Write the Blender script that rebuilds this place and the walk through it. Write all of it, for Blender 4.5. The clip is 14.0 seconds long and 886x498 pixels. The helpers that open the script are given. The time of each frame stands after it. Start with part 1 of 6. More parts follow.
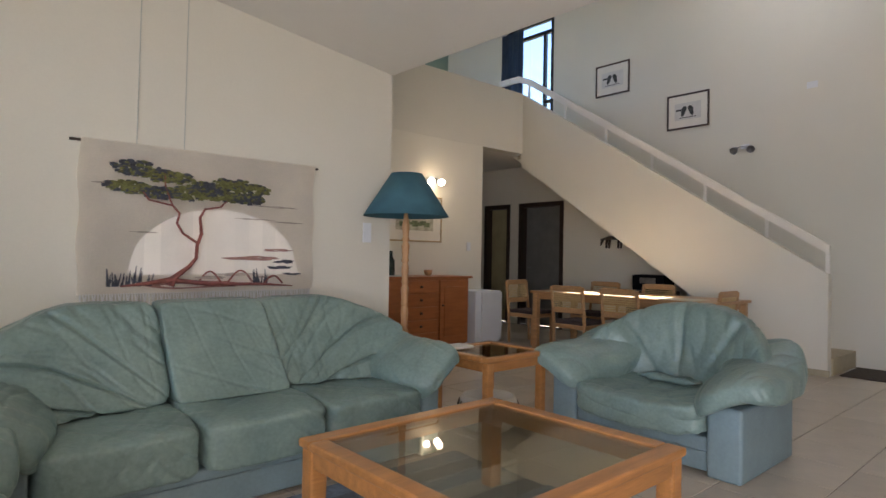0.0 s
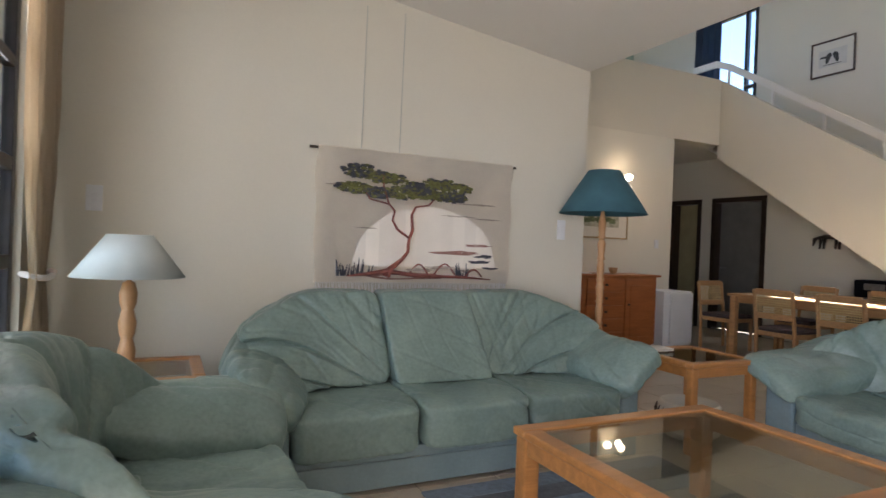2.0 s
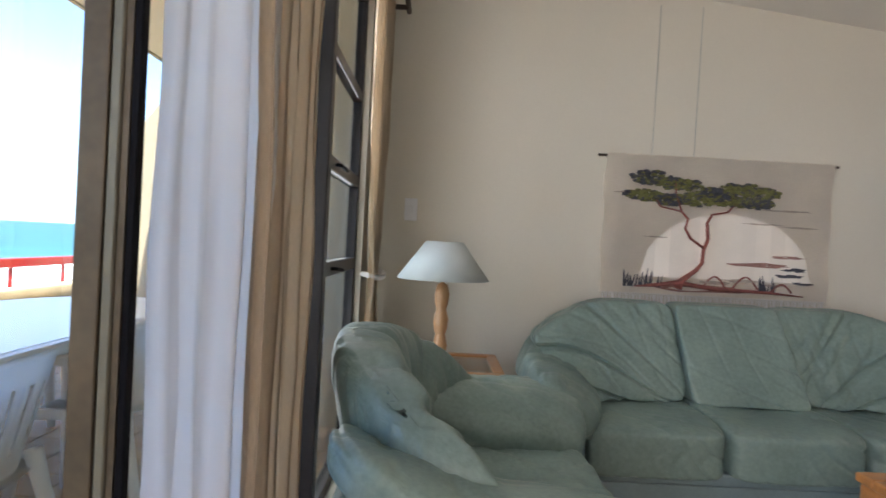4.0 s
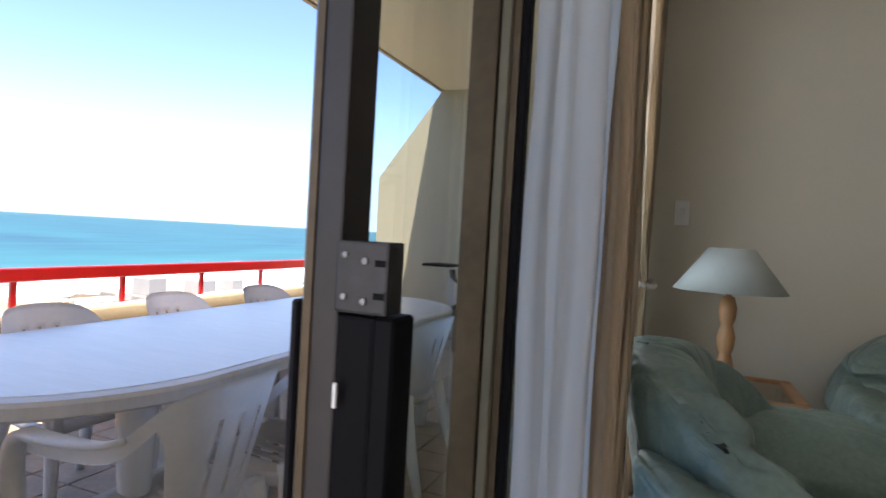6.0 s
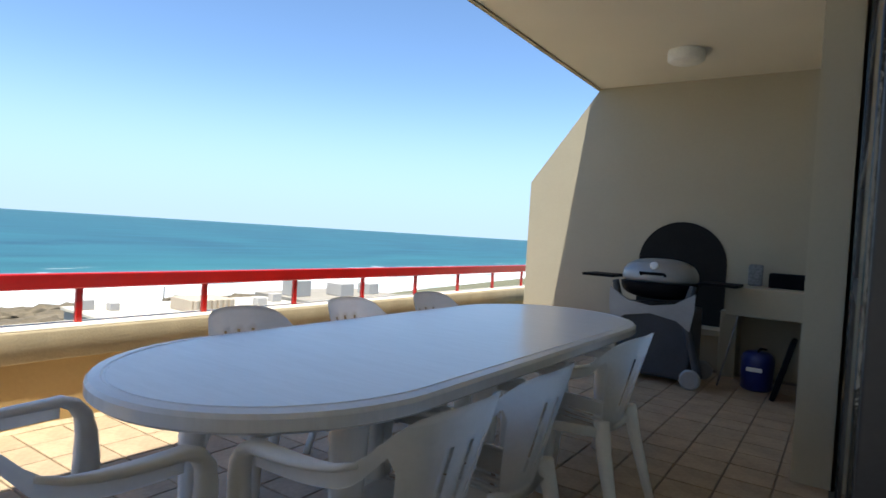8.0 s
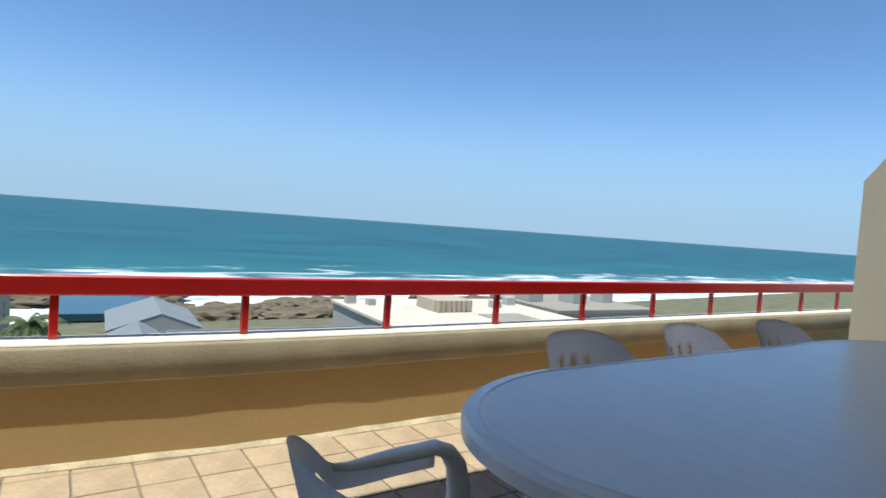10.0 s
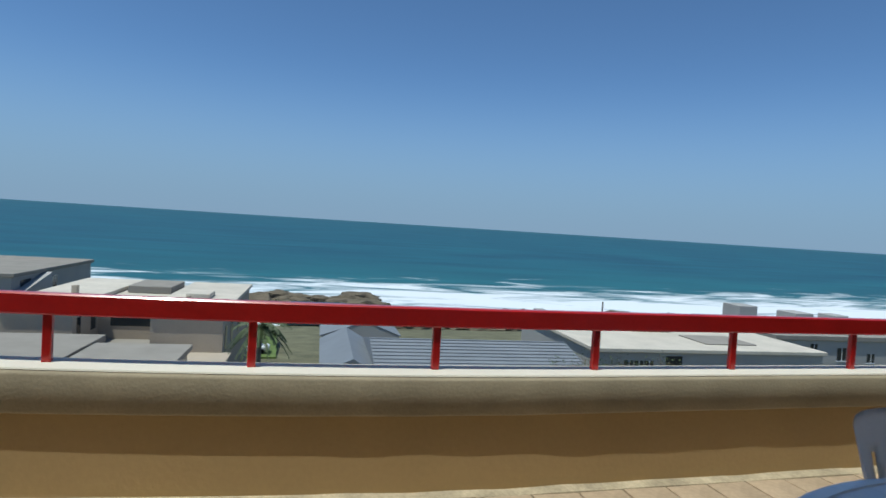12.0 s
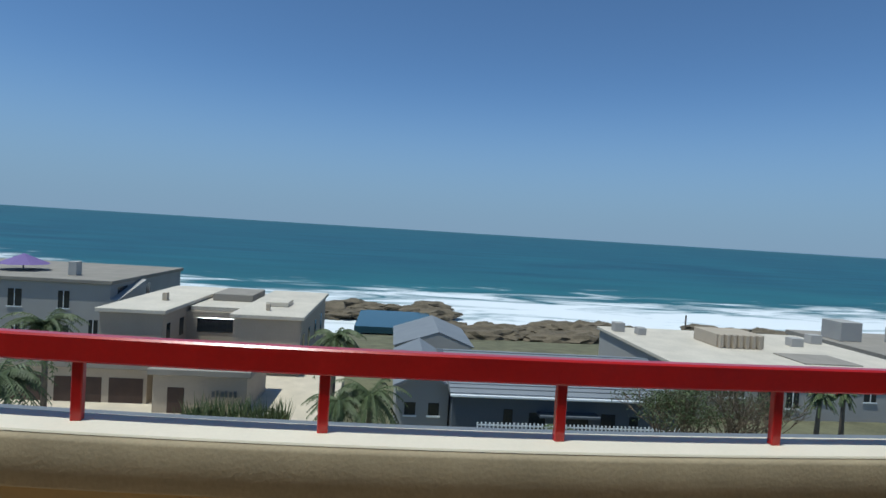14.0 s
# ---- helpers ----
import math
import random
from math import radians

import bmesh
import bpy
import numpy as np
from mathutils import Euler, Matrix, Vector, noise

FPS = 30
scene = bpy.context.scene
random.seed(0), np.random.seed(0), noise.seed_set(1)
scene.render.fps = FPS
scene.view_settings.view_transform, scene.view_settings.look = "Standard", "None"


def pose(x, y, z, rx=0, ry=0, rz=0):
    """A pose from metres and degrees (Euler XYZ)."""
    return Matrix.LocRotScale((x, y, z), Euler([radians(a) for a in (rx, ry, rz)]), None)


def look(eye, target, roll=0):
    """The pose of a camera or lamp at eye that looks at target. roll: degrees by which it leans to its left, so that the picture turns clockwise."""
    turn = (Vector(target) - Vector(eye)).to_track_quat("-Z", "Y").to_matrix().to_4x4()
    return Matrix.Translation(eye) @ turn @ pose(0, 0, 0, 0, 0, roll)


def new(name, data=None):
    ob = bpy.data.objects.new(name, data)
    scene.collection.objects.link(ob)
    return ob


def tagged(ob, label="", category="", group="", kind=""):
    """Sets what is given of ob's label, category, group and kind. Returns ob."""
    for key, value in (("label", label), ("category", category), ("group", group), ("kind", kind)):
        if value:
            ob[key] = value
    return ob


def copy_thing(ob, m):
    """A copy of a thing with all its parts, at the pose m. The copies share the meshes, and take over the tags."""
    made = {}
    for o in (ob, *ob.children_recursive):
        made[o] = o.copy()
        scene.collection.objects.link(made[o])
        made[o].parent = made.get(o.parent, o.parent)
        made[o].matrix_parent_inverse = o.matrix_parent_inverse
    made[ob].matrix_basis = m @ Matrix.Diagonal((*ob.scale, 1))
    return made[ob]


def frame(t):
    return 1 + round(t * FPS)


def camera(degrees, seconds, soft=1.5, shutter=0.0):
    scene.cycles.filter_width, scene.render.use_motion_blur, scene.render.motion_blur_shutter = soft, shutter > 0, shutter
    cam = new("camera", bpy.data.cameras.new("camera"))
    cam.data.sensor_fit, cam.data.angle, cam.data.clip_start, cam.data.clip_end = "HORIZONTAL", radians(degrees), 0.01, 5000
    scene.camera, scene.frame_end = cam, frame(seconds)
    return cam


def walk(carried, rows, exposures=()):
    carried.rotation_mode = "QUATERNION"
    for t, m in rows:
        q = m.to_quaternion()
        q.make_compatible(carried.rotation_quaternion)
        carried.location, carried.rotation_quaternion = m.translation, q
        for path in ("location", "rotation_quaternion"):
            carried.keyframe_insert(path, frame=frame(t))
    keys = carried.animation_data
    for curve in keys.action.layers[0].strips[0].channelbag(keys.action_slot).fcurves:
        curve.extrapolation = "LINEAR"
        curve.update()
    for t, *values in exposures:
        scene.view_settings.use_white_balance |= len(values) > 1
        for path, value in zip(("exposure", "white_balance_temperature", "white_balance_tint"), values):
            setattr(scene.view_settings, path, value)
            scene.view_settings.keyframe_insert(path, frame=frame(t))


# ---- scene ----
cam = camera(74.2, 14.0, 1.5, 0.3)
PATH = [
    (0, (-0.563, 0.516, 1.187), (0.768, 2.009, 1.213), 1.0),
    (0.5, (-0.613, 0.522, 1.182), (0.633, 2.087, 1.199), 1.3),
    (1, (-0.677, 0.536, 1.19), (0.462, 2.18, 1.195), 1.6),
    (1.5, (-0.728, 0.551, 1.189), (0.274, 2.282, 1.188), 1.9),
    (2, (-0.776, 0.551, 1.2), (0.082, 2.357, 1.19), 2.2),
    (2.2, (-0.804, 0.542, 1.205), (-0.003, 2.375, 1.193), 2.3),
    (4.5, (-1.01, 0.612, 1.189), (-1.209, 2.602, 1.164), 3.0),
    (5, (-1.068, 0.644, 1.192), (-1.463, 2.604, 1.164), 3.0),
    (5.5, (-1.096, 0.64, 1.193), (-1.682, 2.552, 1.152), 3.3),
    (6, (-1.142, 0.644, 1.183), (-1.884, 2.501, 1.138), 3.2),
    (6.5, (-1.217, 0.669, 1.178), (-2.084, 2.471, 1.131), 3.4),
    (7, (-1.298, 0.69, 1.188), (-2.299, 2.42, 1.131), 3.4),
    (7.5, (-1.394, 0.712, 1.168), (-2.462, 2.401, 1.116), 3.5),
    (8, (-1.481, 0.702, 1.164), (-2.608, 2.354, 1.117), 3.5),
    (8.5, (-1.589, 0.71, 1.179), (-2.894, 2.225, 1.129), 3.1),
    (9, (-1.803, 0.695, 1.151), (-3.257, 2.067, 1.087), 3.7),
    (11.3, (-2.37, 0.722, 1.166), (-4.224, 1.471, 1.091), 3.6),
    (11.5, (-2.413, 0.735, 1.169), (-4.289, 1.425, 1.094), 3.6),
    (12, (-2.544, 0.815, 1.192), (-4.473, 1.337, 1.115), 3.6),
    (12.5, (-2.694, 0.874, 1.202), (-4.654, 1.265, 1.127), 3.7),
    (13, (-2.842, 0.886, 1.206), (-4.816, 1.202, 1.136), 3.6),
    (13.5, (-3.045, 0.826, 1.211), (-5.023, 1.111, 1.149), 3.7),
    (14, (-3.197, 0.792, 1.233), (-5.176, 1.073, 1.173), 3.5),
]
walk(cam, [(t, look(eye, goal, roll)) for t, eye, goal, roll in PATH],
     exposures=((0, 2.72, 6950, 19), (3.6, 2.72, 6900, 19), (4.5, 2.35, 6900, 18), (5.0, 2.2, 6900, 18), (5.5, 2.0, 6900, 17), (6.0, 1.72, 6900, 16), (7.0, 1.22, 6650, 8), (8.0, 0.95, 6500, 5), (9.2, 0.68, 6250, 2), (11.3, -0.25, 5750, 0), (14, -0.46, 5700, 0)))

# ---------- exposure, world, sun ----------
scene.view_settings.exposure = 0.0
SUN_WAY = Vector((-0.13, 0.30, -1.0)).normalized()
world = bpy.data.worlds.new("sky_world")
scene.world = world
world.use_nodes = True
wn = world.node_tree
sky = wn.nodes.new("ShaderNodeTexSky")
sky.sky_type = 'NISHITA'
sky.sun_disc = False
sky.sun_elevation = math.asin(-SUN_WAY.z)
sky.sun_rotation = math.atan2(-SUN_WAY.x, -SUN_WAY.y)
sky.altitude = 1500
sky.air_density = 0.9
sky.dust_density = 0.0
sky.ozone_density = 5.0
wn.nodes["Background"].inputs[1].default_value = 0.135
wn.links.new(sky.outputs[0], wn.nodes["Background"].inputs[0])
sun_data = bpy.data.lights.new("sun", 'SUN')
sun_data.energy = 5.0
sun_data.angle = radians(0.5)
sun_data.color = (1.0, 0.93, 0.82)
sun = new("sun", sun_data)
sun.matrix_world = look((0, 0, 30), Vector((0, 0, 30)) + SUN_WAY)


def window_light(name, at, target, w, h, watts, color=(0.86, 0.93, 1.0)):
    d = bpy.data.lights.new(name, 'AREA')
    d.shape, d.size, d.size_y, d.energy, d.color = 'RECTANGLE', w, h, watts, color
    ob = new(name, d)
    ob.matrix_world = look(at, target)
    return ob


# sky light standing in the door opening, the side window and the roof light
window_light("door_daylight", (-1.42, -1.15, 1.25), (1.0, -0.4, 1.1), 2.9, 2.3, 17, (0.97, 0.98, 1.0))
window_light("window_daylight", (-1.42, 3.1, 1.3), (2.0, 3.1, 1.2), 1.0, 2.2, 3.5)
window_light("roof_daylight", (6.28, 2.85, 5.68), (6.0, 3.4, 0.0), 0.4, 1.2, 4.5)

# ---------- materials ----------


def mat(name, color, rough=0.6, metal=0.0, spread=0.12, scale=6.0, bump=0.15, fine=60.0, color2=None, coat=0.0, stretch=(1, 1, 1), spec=0.5, dist=0.01):
    m = bpy.data.materials.new(name)
    m.use_nodes = True
    nt = m.node_tree
    b = nt.nodes["Principled BSDF"]
    b.inputs["Roughness"].default_value = rough
    b.inputs["Metallic"].default_value = metal
    b.inputs["Specular IOR Level"].default_value = spec
    if coat:
        b.inputs["Coat Weight"].default_value = coat
        b.inputs["Coat Roughness"].default_value = 0.15
    tc = nt.nodes.new("ShaderNodeTexCoord")
    mp = nt.nodes.new("ShaderNodeMapping")
    mp.inputs["Scale"].default_value = stretch
    nt.links.new(tc.outputs["Object"], mp.inputs["Vector"])
    n1 = nt.nodes.new("ShaderNodeTexNoise")
    n1.inputs["Scale"].default_value = scale
    n1.inputs["Detail"].default_value = 4
    n2 = nt.nodes.new("ShaderNodeTexNoise")
    n2.inputs["Scale"].default_value = fine
    n2.inputs["Detail"].default_value = 3
    nt.links.new(mp.outputs[0], n1.inputs["Vector"])
    nt.links.new(mp.outputs[0], n2.inputs["Vector"])
    mix = nt.nodes.new("ShaderNodeMath")
    mix.operation = 'MULTIPLY_ADD'
    mix.inputs[1].default_value = 0.35
    nt.links.new(n2.outputs["Fac"], mix.inputs[0])
    half = nt.nodes.new("ShaderNodeMath")
    half.operation = 'MULTIPLY'
    half.inputs[1].default_value = 0.65
    nt.links.new(n1.outputs["Fac"], half.inputs[0])
    nt.links.new(half.outputs[0], mix.inputs[2])
    ramp = nt.nodes.new("ShaderNodeValToRGB")
    c2 = color2 or tuple(min(1, c * (1 + spread)) for c in color)
    c1 = tuple(c * (1 - spread) for c in color)
    ramp.color_ramp.elements[0].position, ramp.color_ramp.elements[1].position = 0.33, 0.67
    ramp.color_ramp.elements[0].color = (*c1, 1)
    ramp.color_ramp.elements[1].color = (*c2, 1)
    nt.links.new(mix.outputs[0], ramp.inputs[0])
    info = nt.nodes.new("ShaderNodeObjectInfo")
    hsv = nt.nodes.new("ShaderNodeHueSaturation")
    val = nt.nodes.new("ShaderNodeMapRange")
    val.inputs["To Min"].default_value, val.inputs["To Max"].default_value = 0.95, 1.05
    nt.links.new(info.outputs["Random"], val.inputs["Value"])
    nt.links.new(val.outputs[0], hsv.inputs["Value"])
    nt.links.new(ramp.outputs[0], hsv.inputs["Color"])
    nt.links.new(hsv.outputs[0], b.inputs["Base Color"])
    if bump:
        bn = nt.nodes.new("ShaderNodeBump")
        bn.inputs["Strength"].default_value = bump
        bn.inputs["Distance"].default_value = dist
        nt.links.new(mix.outputs[0], bn.inputs["Height"])
        nt.links.new(bn.outputs[0], b.inputs["Normal"])
    return m


def glass_mat(name, color=(0.9, 0.95, 0.94), rough=0.0, gloss=0.9):
    m = bpy.data.materials.new(name)
    m.use_nodes = True
    nt = m.node_tree
    out = nt.nodes["Material Output"]
    tr = nt.nodes.new("ShaderNodeBsdfTransparent")
    tr.inputs[0].default_value = (*color, 1)
    gl = nt.nodes.new("ShaderNodeBsdfGlossy")
    gl.inputs["Roughness"].default_value = rough
    lw = nt.nodes.new("ShaderNodeLayerWeight")
    lw.inputs[0].default_value = 0.5
    pw = nt.nodes.new("ShaderNodeMath")
    pw.operation = 'POWER'
    pw.inputs[1].default_value = 4.5
    nt.links.new(lw.outputs["Facing"], pw.inputs[0])
    fr = nt.nodes.new("ShaderNodeMath")
    fr.operation = 'MULTIPLY_ADD'
    fr.inputs[1].default_value, fr.inputs[2].default_value = gloss, 0.04
    nt.links.new(pw.outputs[0], fr.inputs[0])
    ms = nt.nodes.new("ShaderNodeMixShader")
    nt.links.new(fr.outputs[0], ms.inputs[0])
    nt.links.new(tr.outputs[0], ms.inputs[1])
    nt.links.new(gl.outputs[0], ms.inputs[2])
    nt.links.new(ms.outputs[0], out.inputs[0])
    return m


def glow_mat(name, color, strength):
    m = bpy.data.materials.new(name)
    m.use_nodes = True
    b = m.node_tree.nodes["Principled BSDF"]
    b.inputs["Emission Color"].default_value = (*color, 1)
    b.inputs["Emission Strength"].default_value = strength
    return m


M_WALL = mat("wall_paint", (0.70, 0.67, 0.58), 0.75, spread=0.03, scale=1.2, bump=0.06, fine=90)
M_CEIL = mat("ceiling_paint", (0.80, 0.77, 0.71), 0.8, spread=0.02, scale=1.5, bump=0.05)
M_FLOOR = mat("floor_tile", (0.50, 0.43, 0.35), 0.28, spread=0.10, scale=2.5, bump=0.03, fine=14)
M_GROUT = mat("grout", (0.22, 0.19, 0.15), 0.9, spread=0.2)
M_LEATHER = mat("green_leather", (0.155, 0.23, 0.212), 0.38, spread=0.16, scale=3, bump=0.55, fine=55, color2=(0.225, 0.315, 0.28))
M_LEATHER_BLUE = mat("blue_green_leather", (0.19, 0.265, 0.28), 0.5, spread=0.12, scale=5, bump=0.2, fine=60)
M_PINE = mat("honey_pine", (0.42, 0.18, 0.055), 0.38, spread=0.22, scale=3, bump=0.08, fine=18, stretch=(1, 9, 9), coat=0.25)
M_PINE_DARK = mat("orange_pine", (0.36, 0.115, 0.035), 0.42, spread=0.2, scale=3, bump=0.06, fine=20, stretch=(1, 1, 8), coat=0.2)
M_OAK = mat("oak", (0.48, 0.27, 0.125), 0.4, spread=0.22, scale=4, bump=0.08, fine=22, stretch=(8, 1, 8), coat=0.2)
M_TURNED = mat("turned_pine", (0.45, 0.24, 0.11), 0.45, spread=0.2, scale=4, stretch=(6, 6, 1))
M_DARKWOOD = mat("dark_wood", (0.035, 0.02, 0.013), 0.45, spread=0.3, scale=4)
M_CANE = mat("woven_cane", (0.55, 0.40, 0.20), 0.6, spread=0.2)
M_SHADE_TEAL = mat("teal_fabric", (0.035, 0.115, 0.15), 0.8, spread=0.12, scale=10, fine=200, bump=0.1)
M_SHADE_GREY = mat("pale_fabric", (0.42, 0.46, 0.44), 0.8, spread=0.05, scale=10, fine=200, bump=0.1)
M_WHITE = mat("white_plastic", (0.74, 0.76, 0.78), 0.35, spread=0.04, scale=5, bump=0.03)
M_CHAIR = mat("chair_plastic", (0.82, 0.82, 0.82), 0.38, spread=0.05, scale=7, bump=0.03)
M_TABLEP = mat("table_plastic", (0.90, 0.91, 0.93), 0.24, spread=0.04, scale=2, bump=0.03, fine=10, stretch=(3, 22, 1))
M_BRONZE = mat("dark_bronze_aluminium", (0.022, 0.020, 0.022), 0.38, metal=0.1, spread=0.25, scale=9, bump=0.03, spec=0.35)
M_BRONZE2 = mat("worn_bronze_aluminium", (0.075, 0.055, 0.035), 0.42, metal=0.6, spread=0.3, scale=9, bump=0.03)
M_STEEL = mat("dull_steel", (0.22, 0.22, 0.23), 0.4, metal=0.9, spread=0.2, scale=15)
M_BLACK = mat("black_plastic", (0.006, 0.006, 0.008), 0.55, spread=0.2, spec=0.06)
M_SHEER = mat("white_sheer", (0.82, 0.82, 0.83), 0.85, spread=0.05, scale=3, fine=300, bump=0.1)
nt = M_SHEER.node_tree
glow_through = nt.nodes.new("ShaderNodeBsdfTranslucent")
glow_through.inputs[0].default_value = (0.92, 0.91, 0.90, 1)
both = nt.nodes.new("ShaderNodeMixShader")
both.inputs[0].default_value = 0.65
nt.links.new(nt.nodes["Principled BSDF"].outputs[0], both.inputs[1])
nt.links.new(glow_through.outputs[0], both.inputs[2])
nt.links.new(both.outputs[0], nt.nodes["Material Output"].inputs[0])
M_CURTAIN = mat("beige_curtain", (0.60, 0.49, 0.36), 0.85, spread=0.12, scale=3, fine=250, bump=0.12, stretch=(1, 1, 0.3))
M_STUCCO = mat("cream_stucco", (0.42, 0.36, 0.25), 0.9, spread=0.12, scale=4, bump=0.8, fine=75, dist=0.012)
# Stucco again, darkened in colour for the weak light on the coping's face.
M_COPEFACE = mat("shaded_coping_stucco", (0.315, 0.262, 0.175), 0.9, spread=0.16, scale=4, bump=0.5, fine=75, dist=0.012)
M_OCHRE = mat("ochre_stucco", (0.48, 0.335, 0.155), 0.9, spread=0.06, scale=1.5, bump=0.3, fine=40)
M_BALC = mat("balcony_render", (0.41, 0.37, 0.28), 0.85, spread=0.04, scale=1.5, bump=0.25, fine=50)
M_SOFFIT = mat("soffit_paint", (0.72, 0.67, 0.57), 0.85, spread=0.03, scale=1.5, bump=0.1)
# Pale coping top: the sun on it is put into the base colour.
M_COPING = mat("sun_pale_coping", (0.70, 0.64, 0.53), 0.7, spread=0.05, scale=4, bump=0.2)
M_RED = mat("red_gloss_paint", (0.45, 0.012, 0.010), 0.28, spread=0.12, scale=6, bump=0.06, coat=0.3)
M_QUARRY = mat("quarry_tile", (0.42, 0.315, 0.21), 0.6, spread=0.2, scale=5, bump=0.12, fine=40)
M_PAPER = mat("paper", (0.72, 0.68, 0.60), 0.7, spread=0.04)
M_FRAME = mat("brown_frame", (0.06, 0.03, 0.015), 0.4, spread=0.25)
M_GLASS = glass_mat("clear_glass")
M_GLASS_DULL = glass_mat("salt_dulled_glass", (0.86, 0.90, 0.89), 0.0, 0.22)
M_TINT = glass_mat("smoked_glass", (0.82, 0.83, 0.76))
M_BULB = glow_mat("lit_bulb", (1.0, 0.86, 0.62), 4.0)

# ---------- mesh helpers ----------


def box(bm, x0, x1, y0, y1, z0, z1, m=None):
    vs = [bm.verts.new((x, y, z)) for z in (z0, z1) for y in (y0, y1) for x in (x0, x1)]
    for f in ((0, 2, 3, 1), (4, 5, 7, 6), (0, 1, 5, 4), (2, 6, 7, 3), (0, 4, 6, 2), (1, 3, 7, 5)):
        bm.faces.new([vs[i] for i in f])
    if m is not None:
        bmesh.ops.transform(bm, matrix=m, verts=vs)
    return vs


def bbox(x0, x1, y0, y1, z0, z1, r=0.01, seg=2, m=None):
    bm = bmesh.new()
    box(bm, x0, x1, y0, y1, z0, z1)
    if r:
        bmesh.ops.bevel(bm, geom=bm.edges[:], offset=r, segments=seg, affect='EDGES', profile=0.6)
    if m is not None:
        bm.transform(m)
    return bm


def tube(bm, pts, r, n=8, closed_ends=True, flat=1.0):
    """A round bar along points; r: one radius, or one for each point."""
    pts = [Vector(p) for p in pts]
    rs = r if isinstance(r, (list, tuple)) else [r] * len(pts)
    rings = []
    side = None
    for i, p in enumerate(pts):
        way = (pts[min(i + 1, len(pts) - 1)] - pts[max(i - 1, 0)]).normalized()
        if side is None:
            side = way.cross(Vector((0, 0, 1)))
            if side.length < 0.05:
                side = Vector((1, 0, 0))
        side = (side - way * side.dot(way)).normalized()
        up = way.cross(side)
        rings.append([bm.verts.new(p + rs[i] * (math.cos(6.28318 * k / n) * side + flat * math.sin(6.28318 * k / n) * up)) for k in range(n)])
    for a, b in zip(rings, rings[1:]):
        for k in range(n):
            bm.faces.new((a[k], a[(k + 1) % n], b[(k + 1) % n], b[k]))
    if closed_ends:
        bm.faces.new(rings[0][::-1])
        bm.faces.new(rings[-1])
    return rings


def lathe(profile, n=24, at=(0, 0, 0), cap=True):
    """A turned body from (radius, height) pairs."""
    bm = bmesh.new()
    rings = [[bm.verts.new((at[0] + r * math.cos(6.28318 * k / n), at[1] + r * math.sin(6.28318 * k / n), at[2] + z)) for k in range(n)] for r, z in profile]
    for a, b in zip(rings, rings[1:]):
        for k in range(n):
            bm.faces.new((a[k], a[(k + 1) % n], b[(k + 1) % n], b[k]))
    if cap:
        bm.faces.new(rings[0][::-1])
        bm.faces.new(rings[-1])
    return bm


def prism(pts, a, b, axis='x'):
    """A polygon (pairs in the two other axes) drawn out from a to b along an axis."""
    bm = bmesh.new()

    def v(p, c):
        return {'x': (c, p[0], p[1]), 'y': (p[0], c, p[1]), 'z': (p[0], p[1], c)}[axis]
    lo = [bm.verts.new(v(p, a)) for p in pts]
    hi = [bm.verts.new(v(p, b)) for p in pts]
    n = len(pts)
    bm.faces.new(lo)
    bm.faces.new(hi[::-1])
    for i in range(n):
        bm.faces.new((lo[i], hi[i], hi[(i + 1) % n], lo[(i + 1) % n]))
    bmesh.ops.recalc_face_normals(bm, faces=bm.faces[:])
    return bm


def part(name, bm, material, parent=None, label="", smooth=False):
    me = bpy.data.meshes.new(name)
    bmesh.ops.recalc_face_normals(bm, faces=bm.faces[:])
    bm.to_mesh(me)
    bm.free()
    me.materials.append(material)
    if smooth:
        for p in me.polygons:
            p.use_smooth = True
    ob = new(name, me)
    if parent is not None:
        ob.parent = parent
    if label:
        tagged(ob, label)
    return ob


def thing(name, label, category, at=None, group="", kind=""):
    ob = new(name)
    if at is not None:
        ob.matrix_basis = at
    return tagged(ob, label, category, group, kind)


def structure(name, bm, material, label="", smooth=False):
    ob = part(name, bm, material, None, "", smooth)
    return tagged(ob, label, "", "", "structure")


